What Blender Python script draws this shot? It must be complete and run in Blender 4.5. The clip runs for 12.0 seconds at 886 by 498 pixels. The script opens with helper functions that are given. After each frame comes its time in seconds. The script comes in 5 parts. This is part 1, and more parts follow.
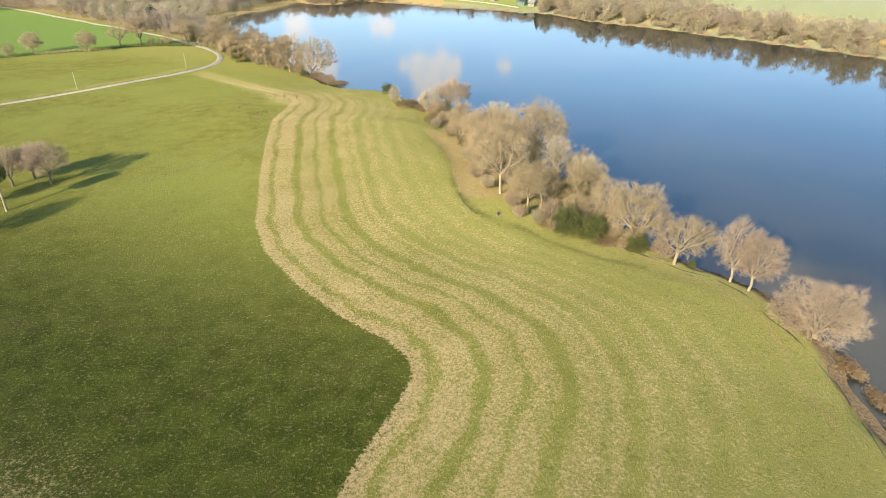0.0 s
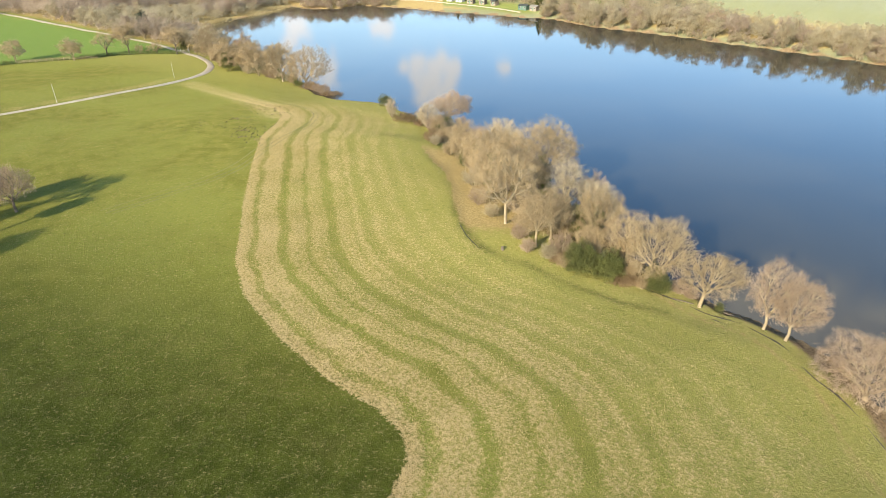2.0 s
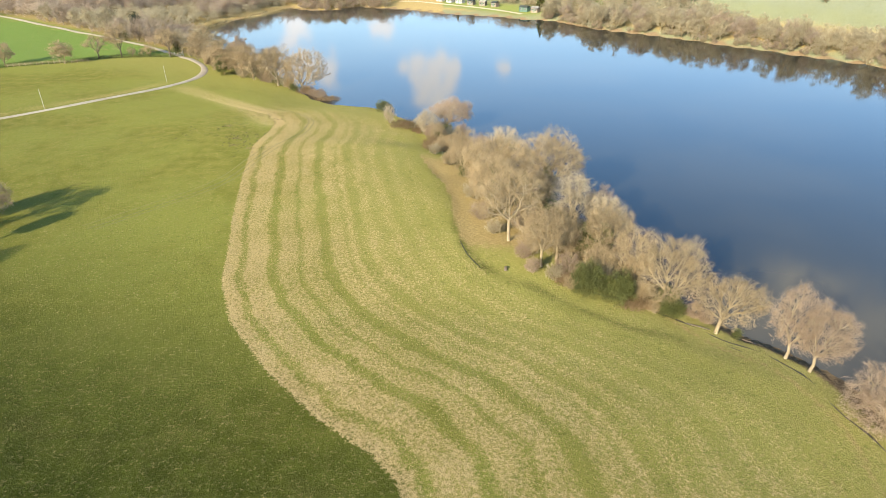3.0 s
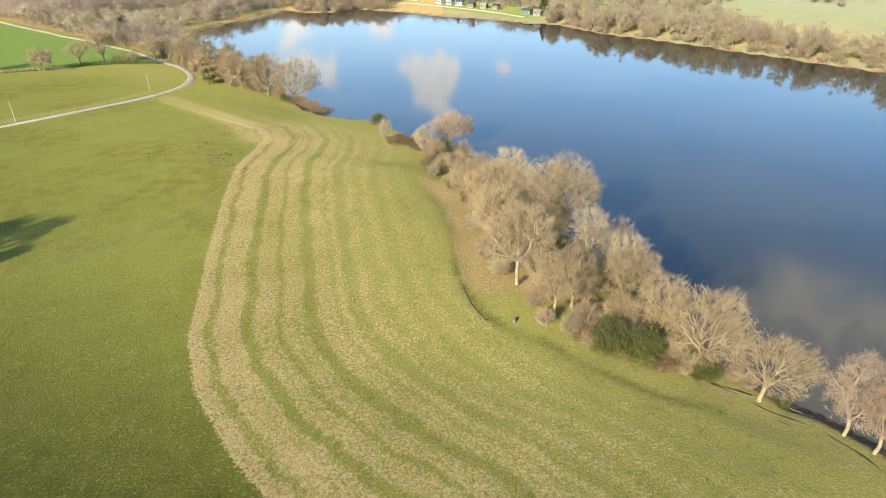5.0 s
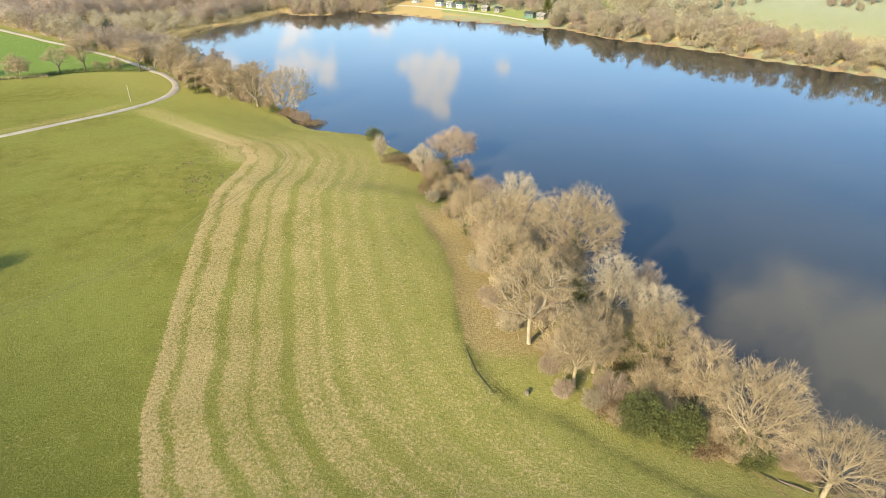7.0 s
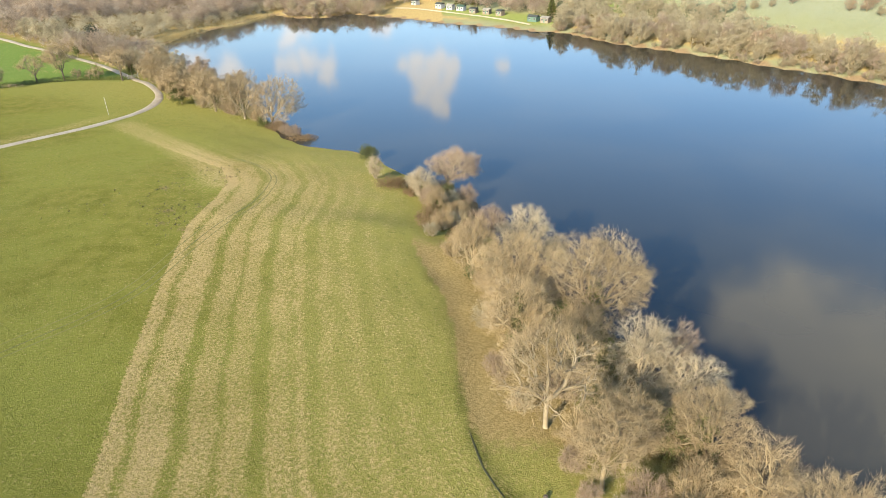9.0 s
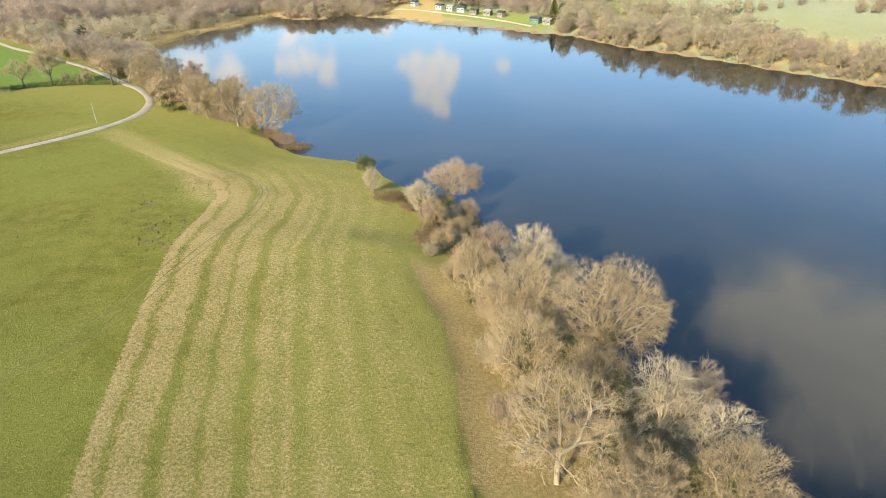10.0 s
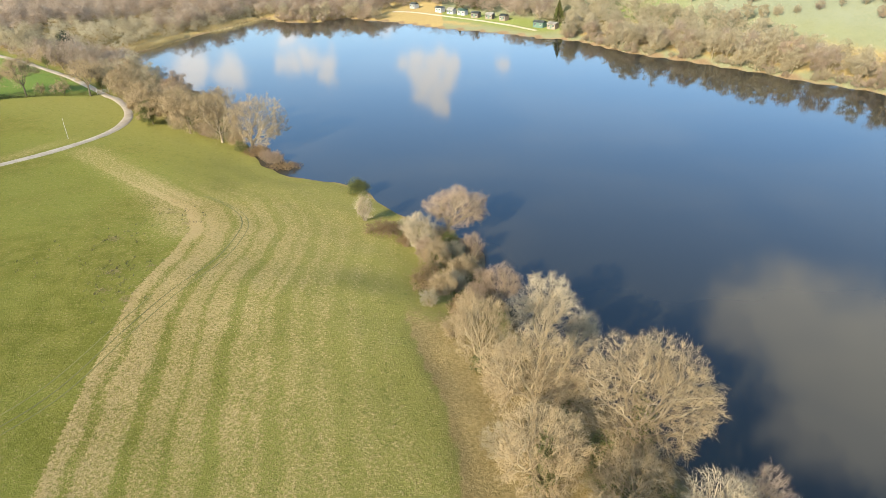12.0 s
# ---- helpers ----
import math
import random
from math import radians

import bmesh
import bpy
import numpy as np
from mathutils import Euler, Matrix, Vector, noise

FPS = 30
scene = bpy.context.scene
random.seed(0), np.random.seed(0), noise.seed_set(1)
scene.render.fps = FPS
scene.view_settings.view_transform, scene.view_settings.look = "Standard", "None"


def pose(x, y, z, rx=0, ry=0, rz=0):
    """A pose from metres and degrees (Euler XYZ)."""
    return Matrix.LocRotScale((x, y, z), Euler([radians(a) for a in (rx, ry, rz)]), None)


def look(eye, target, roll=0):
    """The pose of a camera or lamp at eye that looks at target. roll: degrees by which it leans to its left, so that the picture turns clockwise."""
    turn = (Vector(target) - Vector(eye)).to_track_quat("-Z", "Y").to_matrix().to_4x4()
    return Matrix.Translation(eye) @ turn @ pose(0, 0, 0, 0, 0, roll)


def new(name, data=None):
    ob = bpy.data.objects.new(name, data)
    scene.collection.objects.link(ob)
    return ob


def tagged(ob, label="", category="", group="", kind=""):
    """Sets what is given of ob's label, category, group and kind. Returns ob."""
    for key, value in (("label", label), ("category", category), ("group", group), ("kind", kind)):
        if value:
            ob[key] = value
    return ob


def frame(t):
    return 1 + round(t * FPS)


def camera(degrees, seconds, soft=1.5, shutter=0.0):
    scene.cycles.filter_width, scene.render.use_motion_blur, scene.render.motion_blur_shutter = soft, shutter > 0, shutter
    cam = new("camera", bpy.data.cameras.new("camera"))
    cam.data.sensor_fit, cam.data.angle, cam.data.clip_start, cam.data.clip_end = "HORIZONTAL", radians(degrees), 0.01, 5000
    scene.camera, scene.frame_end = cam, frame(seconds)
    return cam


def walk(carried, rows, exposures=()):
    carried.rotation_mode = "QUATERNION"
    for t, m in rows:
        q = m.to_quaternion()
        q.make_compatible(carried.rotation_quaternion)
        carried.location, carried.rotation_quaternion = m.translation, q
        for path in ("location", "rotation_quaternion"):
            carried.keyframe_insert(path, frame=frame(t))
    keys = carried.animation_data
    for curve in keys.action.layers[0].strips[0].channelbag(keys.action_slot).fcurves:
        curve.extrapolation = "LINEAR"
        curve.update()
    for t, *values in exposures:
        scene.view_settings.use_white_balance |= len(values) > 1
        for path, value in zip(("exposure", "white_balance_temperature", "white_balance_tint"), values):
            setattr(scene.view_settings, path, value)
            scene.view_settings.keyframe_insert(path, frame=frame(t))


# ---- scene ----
cam = camera(68.8, 12.0, soft=0.75)
METRES, EYE, TILT, LEAN, TURN = 86.18, 48.0, -0.6, 1.5, 0.0
ROWS = [
    (0.0, 0.0, 0.0, 0.0, -0.12, -27.04, 0.23),
    (0.5, -0.0002, 0.0353, 0.0019, -0.13, -26.99, 0.24),
    (1.0, -0.0003, 0.0701, 0.0031, -0.13, -26.98, 0.24),
    (1.5, 0.0, 0.1061, 0.0044, -0.14, -26.95, 0.25),
    (2.0, 0.0002, 0.1435, 0.0054, -0.16, -26.93, 0.25),
    (2.5, 0.0004, 0.1823, 0.0055, -0.17, -26.93, 0.24),
    (3.0, 0.0005, 0.2219, 0.0059, -0.18, -26.93, 0.22),
    (5.0, 0.0002, 0.3866, 0.0082, -0.21, -26.96, 0.15),
    (5.5, 0.0002, 0.4289, 0.0085, -0.21, -26.97, 0.14),
    (6.0, 0.0003, 0.4716, 0.009, -0.21, -26.97, 0.13),
    (6.5, 0.0, 0.5146, 0.0097, -0.21, -26.99, 0.12),
    (7.0, 0.0001, 0.5577, 0.0108, -0.22, -27.01, 0.1),
    (9.0, 0.0002, 0.7324, 0.0142, -0.22, -27.09, 0.06),
    (9.5, 0.0001, 0.7763, 0.0151, -0.22, -27.12, 0.04),
    (10.0, 0.0002, 0.8203, 0.0156, -0.21, -27.13, 0.04),
    (10.5, 0.0, 0.8647, 0.0163, -0.21, -27.15, 0.02),
    (11.0, -0.0001, 0.9091, 0.0174, -0.2, -27.18, 0.01),
    (11.5, 0.0002, 0.9544, 0.0178, -0.19, -27.2, 0.01),
    (12.0, -0.0001, 0.9998, 0.0187, -0.2, -27.22, -0.01),
]
walk(cam, [(t, pose(0, 0, EYE, TILT, LEAN, TURN) @ pose(METRES * x, METRES * y, METRES * z, 90 + pitch, roll, yaw)) for t, x, y, z, yaw, pitch, roll in ROWS])


# ---- daylight ----
SUN_ELEV, SUN_ROT = radians(23), radians(213)
sun = new("sun", bpy.data.lights.new("sun", "SUN"))
sun.data.energy, sun.data.angle, sun.data.color = 5.0, radians(0.55), (1.0, 0.88, 0.69)
sun.matrix_world = look((0, 0, 200), (math.cos(radians(57)) * math.cos(SUN_ELEV), math.sin(radians(57)) * math.cos(SUN_ELEV), 200 - math.sin(SUN_ELEV)))
scene.view_settings.exposure = 1.09


def nodes_of(tree):
    def node(kind, inputs=None, **props):
        n = tree.nodes.new(kind)
        for k, v in props.items():
            setattr(n, k, v)
        for k, v in (inputs or {}).items():
            if isinstance(v, bpy.types.NodeSocket):
                tree.links.new(v, n.inputs[k])
            else:
                n.inputs[k].default_value = v
        return n
    return node


world = bpy.data.worlds.new("sky")
scene.world = world
world.use_nodes = True
wt = world.node_tree
wt.nodes.clear()
wn = nodes_of(wt)
sky = wn("ShaderNodeTexSky", sky_type="NISHITA", sun_disc=False, sun_elevation=SUN_ELEV, sun_rotation=SUN_ROT, altitude=60, air_density=1.0, dust_density=0.9, ozone_density=3.0)
# fair-weather clouds: direction and angular radius
CLOUDS = ((-0.062, 0.977, 0.202, 0.017), (-0.040, 0.979, 0.200, 0.019), (-0.015, 0.979, 0.204, 0.021), (0.007, 0.977, 0.215, 0.019), (-0.050, 0.974, 0.221, 0.017),
          (-0.027, 0.974, 0.224, 0.024), (-0.002, 0.972, 0.235, 0.023), (-0.033, 0.970, 0.242, 0.017), (-0.013, 0.968, 0.252, 0.021), (-0.002, 0.964, 0.265, 0.016), (-0.022, 0.965, 0.260, 0.014),
          (-0.226, 0.961, 0.157, 0.016), (-0.225, 0.954, 0.195, 0.020), (-0.198, 0.962, 0.190, 0.022), (-0.170, 0.965, 0.197, 0.020),
          (-0.172, 0.960, 0.219, 0.012), (-0.350, 0.916, 0.190, 0.030), (-0.305, 0.933, 0.200, 0.028),
          (-0.209, 0.968, 0.139, 0.023), (-0.088, 0.985, 0.145, 0.019), (0.088, 0.974, 0.211, 0.012), (0.512, 0.674, 0.532, 0.110),
          (0.460, 0.729, 0.506, 0.087), (0.411, 0.754, 0.512, 0.064), (0.524, 0.622, 0.581, 0.101), (0.474, 0.635, 0.610, 0.073))
way = wn("ShaderNodeTexCoord").outputs["Generated"]
puff = wn("ShaderNodeTexNoise", {"Vector": way, "Scale": 26.0, "Detail": 5.0, "Roughness": 0.55}).outputs["Fac"]
swirl = wn("ShaderNodeTexNoise", {"Vector": way, "Scale": 30.0, "Detail": 3.0, "Roughness": 0.5}).outputs["Color"]
shift = wn("ShaderNodeVectorMath", operation="MULTIPLY_ADD")
wt.links.new(swirl, shift.inputs[0])
shift.inputs[1].default_value = (0.05, 0.05, 0.05)
wt.links.new(way, shift.inputs[2])
drift = wn("ShaderNodeVectorMath", operation="ADD")
wt.links.new(shift.outputs[0], drift.inputs[0])
drift.inputs[1].default_value = (-0.025, -0.025, -0.025)
bent = drift.outputs[0]
cover = None
for cx, cy, cz, r in CLOUDS:
    gap = wn("ShaderNodeVectorMath", operation="DISTANCE")
    wt.links.new(bent, gap.inputs[0])
    gap.inputs[1].default_value = Vector((cx, cy, cz)).normalized()
    near_it = wn("ShaderNodeMapRange", {"Value": gap.outputs["Value"], "From Min": r * 1.6, "From Max": r * 0.1}, interpolation_type="SMOOTHSTEP").outputs["Result"]
    if cover is None:
        cover = near_it
    else:
        m = wn("ShaderNodeMath", operation="MAXIMUM")
        wt.links.new(cover, m.inputs[0])
        wt.links.new(near_it, m.inputs[1])
        cover = m.outputs[0]
ragged = wn("ShaderNodeMath", operation="MULTIPLY_ADD")
wt.links.new(puff, ragged.inputs[0])
ragged.inputs[1].default_value = 0.7
wt.links.new(cover, ragged.inputs[2])
veil = wn("ShaderNodeMapRange", {"Value": ragged.outputs[0], "From Min": 0.50, "From Max": 1.25}, interpolation_type="SMOOTHSTEP").outputs["Result"]
gate = wn("ShaderNodeMath", operation="MULTIPLY")
wt.links.new(veil, gate.inputs[0])
lid = wn("ShaderNodeMapRange", {"Value": cover, "From Min": 0.0, "From Max": 0.15}).outputs["Result"]
wt.links.new(lid, gate.inputs[1])
blend = wn("ShaderNodeMix", data_type="RGBA")
wt.links.new(gate.outputs[0], blend.inputs[0])
clear = wn("ShaderNodeMix", data_type="RGBA", blend_type="MULTIPLY")
clear.inputs[0].default_value = 1.0
wt.links.new(sky.outputs["Color"], clear.inputs[6])
clear.inputs[7].default_value = (0.86, 0.99, 1.05, 1)
# haze whitens the sky towards the horizon
up = wn("ShaderNodeSeparateXYZ", {"Vector": way}).outputs["Z"]
hazy = wn("ShaderNodeMapRange", {"Value": up, "From Min": 0.30, "From Max": 0.06, "To Max": 0.42}, interpolation_type="SMOOTHSTEP").outputs["Result"]
misty = wn("ShaderNodeMix", data_type="RGBA")
wt.links.new(hazy, misty.inputs[0])
wt.links.new(clear.outputs[2], misty.inputs[6])
misty.inputs[7].default_value = (4.2, 4.7, 4.8, 1)
wt.links.new(misty.outputs[2], blend.inputs[6])
blend.inputs[7].default_value = (5.1, 5.05, 5.0, 1)
sky_bg = wn("ShaderNodeBackground", {"Color": blend.outputs[2], "Strength": 0.184})
wt.links.new(sky_bg.outputs[0], wn("ShaderNodeOutputWorld").inputs["Surface"])

# ---- the lie of the land ----
LAKE_Z = -7.0
SHORE = np.array([(51, 30), (51, 56), (51.5, 65), (52.5, 73), (52, 79), (49.5, 87), (47, 91), (43, 95), (40, 99), (35, 108), (30, 120),
                  (26, 134), (20, 147), (13, 158), (9, 169), (7, 181), (5, 192), (-3, 202), (-10, 211), (-14, 217), (-18, 222),
                  (-25, 228), (-36, 232), (-42, 242), (-50, 262), (-62, 285), (-82, 308), (-108, 335), (-132, 362), (-148, 385),
                  (-141, 398), (-135, 415), (-130, 434), (-116, 468), (-105, 490), (-94, 477), (-72, 469), (-58, 485), (-43, 474),
                  (-26, 463), (-1, 439), (16, 427), (32, 417), (47, 402), (59, 395), (69, 382), (75, 366), (90, 351), (101, 339),
                  (112, 324), (121, 312), (132, 299), (145, 281), (159, 262), (167, 250), (190, 215), (225, 150), (270, 70),
                  (330, -40), (380, -160), (300, -270), (160, -250), (95, -150), (62, -60), (53, 0)], float)
MOWN = np.array([(-140, 262), (-100, 240), (-81, 227), (-61, 209), (-50, 199), (-46, 190), (-45.5, 180), (-46, 166), (-43, 147), (-39, 125), (-36, 112), (-34, 102),
                 (-30, 92), (-23, 82), (-15, 73), (-9, 68), (-5.8, 64), (-5, 60), (-7, 54), (-10, 47), (-12, 40), (-14, 28), (-18, 5), (-24, -40)], float)


ROAD = [(-170, 155), (-150, 172), (-132.5, 190), (-121, 200.6), (-109.5, 213.5), (-99, 230), (-93, 244), (-90.2, 257), (-91, 268), (-95.7, 278),
        (-102.5, 287), (-108.4, 292), (-121.5, 306), (-141, 324.5), (-160, 340), (-180, 355), (-221, 389), (-280, 440), (-360, 500)]
SCARP = np.array([(-12, 178), (-8, 165), (-4.5, 152), (-1.5, 143), (0.0, 132), (0.5, 120), (1.4, 114), (2.6, 109), (4.6, 105.3), (8, 103), (12, 101), (17.2, 97), (23, 93), (29, 90), (36, 86)], float)


# the bank before the chalets lies open
OPEN_BANK = np.array([(-36, 500), (-34, 462), (-5, 430), (20, 414), (44, 396), (57, 398), (60, 414), (50, 436), (36, 460), (22, 476), (6, 494), (-12, 512)], float)


def to_line(x, y, line, closed):
    """Distance of places to a line, and the side (+1: to the right of its way)."""
    a = line
    b = np.roll(line, -1, 0) if closed else line[1:]
    a = a if closed else line[:-1]
    best, side = np.full(x.shape, 1e9), np.ones(x.shape)
    for (ax, ay), (bx, by) in zip(a, b):
        ux, uy = bx - ax, by - ay
        t = np.clip(((x - ax) * ux + (y - ay) * uy) / (ux * ux + uy * uy), 0, 1)
        dx, dy = x - ax - t * ux, y - ay - t * uy
        d = np.hypot(dx, dy)
        near = d < best - 1e-6
        best = np.where(near, d, best)
        side = np.where(near, np.where(ux * dy - uy * dx <= 0, 1.0, -1.0), side)
    return best, side


def inside(x, y, poly):
    c = np.zeros(x.shape, bool)
    for (ax, ay), (bx, by) in zip(poly, np.roll(poly, -1, 0)):
        if ay != by:
            c ^= ((ay > y) != (by > y)) & (x < (bx - ax) * (y - ay) / (by - ay) + ax)
    return c


def bump(x, y, cx, cy, r, h):
    return h * np.exp(-((x - cx) ** 2 + (y - cy) ** 2) / (r * r))


def swath_of(x, y):
    """Metres inside the edge of the mown ground; the swaths lie wider apart towards the south."""
    d, side = to_line(x, y, MOWN, False)
    s = -d * side
    return np.where(s > 0, s / (1 + 0.16 * smooth(100, 72, y)), s)


def smooth(a, b, v):
    t = np.clip((v - a) / (b - a), 0, 1)
    return t * t * (3 - 2 * t)


def wave(x, y, s, k=0.0):
    return np.sin(x / s + 1.3 + k + 0.8 * np.sin(y / s * 0.7)) * np.cos(y / s * 1.1 + 0.4 + k + 0.6 * np.sin(x / s * 0.9))


def shore_distance(x, y):
    """Metres from the water's edge; below nought in the lake."""
    d, _ = to_line(x, y, SHORE, True)
    return np.where(inside(x, y, SHORE), -d, d)


def height(x, y, d=None):
    x, y = np.asarray(x, float), np.asarray(y, float)
    d = shore_distance(x, y) if d is None else d
    d = d + 0.5 * wave(x, y, 2.3) + 0.8 * wave(x, y, 7.0)
    far = smooth(-20, 60, x * 0.55 + y * 0.85 - 260)             # the land across the lake
    back = np.clip(d, 0, None)
    steep = 22 - 8 * smooth(98, 112, y) * smooth(180, 166, y)     # the bank drops off more sharply below the copse
    bank = 7.5 * (1 - np.exp(-(back / steep) ** 1.25))
    bank = bank + (0.2 + 7.2 * np.tanh(back / 36) - bank) * smooth(102, 92, y)
    near = -6.6 + bank + bump(x, y, -75, 250, 45, -2.4) + bump(x, y, -22, 190, 28, -1.2) + bump(x, y, -30, 60, 35, -0.7)
    near = near + 0.18 * wave(x, y, 11) + 0.6 * (smooth(2.4, 3.2, d) - 1) * smooth(120, 105, y) * smooth(6, 4, d) 
    sd, ss = to_line(x, y, SCARP, False)
    near = near - 0.32 * smooth(0.0, 1.6, -sd * ss) * smooth(14, 2, sd) * smooth(165, 150, y) * smooth(84, 96, y)
    rise = smooth(20, 130, x)
    over = -6.5 + (0.03 + 0.05 * rise) * np.clip(d, 0, 260) + 0.16 * rise * np.clip(d - 22, 0, 200) + 0.5 * wave(x, y, 23) * smooth(5, 30, d)
    land = near * (1 - far) + over * far
    bed = -7.15 + np.clip(d, -30, 0) * 0.09
    step = smooth(-0.3, 0.5, d)
    return bed * (1 - step) + land * step


def ground_z(x, y):
    return float(height(np.array([x]), np.array([y]))[0])


# ---- materials ----
def material(name):
    m = bpy.data.materials.new(name)
    m.use_nodes = True
    m.node_tree.nodes.clear()
    n = nodes_of(m.node_tree)
    out = n("ShaderNodeOutputMaterial")
    return m, n, (lambda s: m.node_tree.links.new(s, out.inputs["Surface"]))


def mix(n, f, a, b, blend="MIX"):
    k = n("ShaderNodeMix", data_type="RGBA", blend_type=blend)
    tree = k.id_data
    for i, v in ((0, f), (6, a), (7, b)):
        if isinstance(v, bpy.types.NodeSocket):
            tree.links.new(v, k.inputs[i])
        else:
            k.inputs[i].default_value = v if i == 0 else (*v, 1) if len(v) == 3 else v
    return k.outputs[2]


def maths(n, op, a, b=0.0, c=0.0, clamp=False):
    k = n("ShaderNodeMath", operation=op, use_clamp=clamp)
    for i, v in enumerate((a, b, c)):
        if isinstance(v, bpy.types.NodeSocket):
            k.id_data.links.new(v, k.inputs[i])
        else:
            k.inputs[i].default_value = v
    return k.outputs[0]


def ramp(n, v, a, b):
    """0 below a, 1 above b."""
    k = n("ShaderNodeMapRange", {"Value": v, "From Min": a, "From Max": b}, interpolation_type="SMOOTHSTEP")
    return k.outputs["Result"]


def noise_of(n, vector, scale, detail=3.0, rough=0.55, stretch=None):
    if stretch:
        vector = n("ShaderNodeMapping", {"Vector": vector, "Scale": stretch}).outputs[0]
    return n("ShaderNodeTexNoise", {"Vector": vector, "Scale": scale, "Detail": detail, "Roughness": rough}).outputs["Fac"]


def simple(name, a, b, scale, rough=0.85, by_object=0.25, bump_s=0.3, metal=0.0, see_through=0.0):
    """Two colours mixed by grain and stains, and varied from thing to thing."""
    m, n, done = material(name)
    at = n("ShaderNodeTexCoord").outputs["Object"]
    g = noise_of(n, at, scale, 4)
    s = noise_of(n, at, scale * 0.13, 2)
    col = mix(n, ramp(n, maths(n, "MULTIPLY_ADD", s, 0.6, maths(n, "MULTIPLY", g, 0.4)), 0.35, 0.65), a, b)
    rnd = n("ShaderNodeObjectInfo").outputs["Random"]
    val = maths(n, "MULTIPLY_ADD", rnd, by_object, 1 - by_object / 2)
    col = n("ShaderNodeHueSaturation", {"Color": col, "Value": val}).outputs[0]
    bp = n("ShaderNodeBump", {"Height": g, "Strength": bump_s, "Distance": 0.03})
    b = n("ShaderNodeBsdfPrincipled", {"Base Color": col, "Roughness": rough, "Metallic": metal, "Normal": bp.outputs[0]})
    if see_through:
        b = n("ShaderNodeMixShader", {0: see_through, 1: b.outputs[0], 2: n("ShaderNodeBsdfTranslucent", {"Color": col}).outputs[0]})
    done(b.outputs[0])
    return m


# how thickly the hay lies at so many metres from the edge of the mown ground
SWATHS = ((0.0, 0.95), (1.8, 0.80), (2.3, 0.38), (2.8, 0.38), (3.6, 0.82), (6.4, 0.74), (7.2, 0.22), (7.9, 0.20), (8.7, 0.70), (10.7, 0.64), (11.5, 0.30), (12.4, 0.68), (14.3, 0.58), (15.1, 0.16),
          (15.9, 0.16), (16.9, 0.60), (18.6, 0.58), (19.3, 0.38), (20.4, 0.62), (21.6, 0.24), (22.4, 0.24), (23.6, 0.54), (25.6, 0.32), (27.4, 0.50), (29.3, 0.22), (31.4, 0.46), (33.4, 0.24), (35.4, 0.40), (37.6, 0.20), (40.0, 0.26))


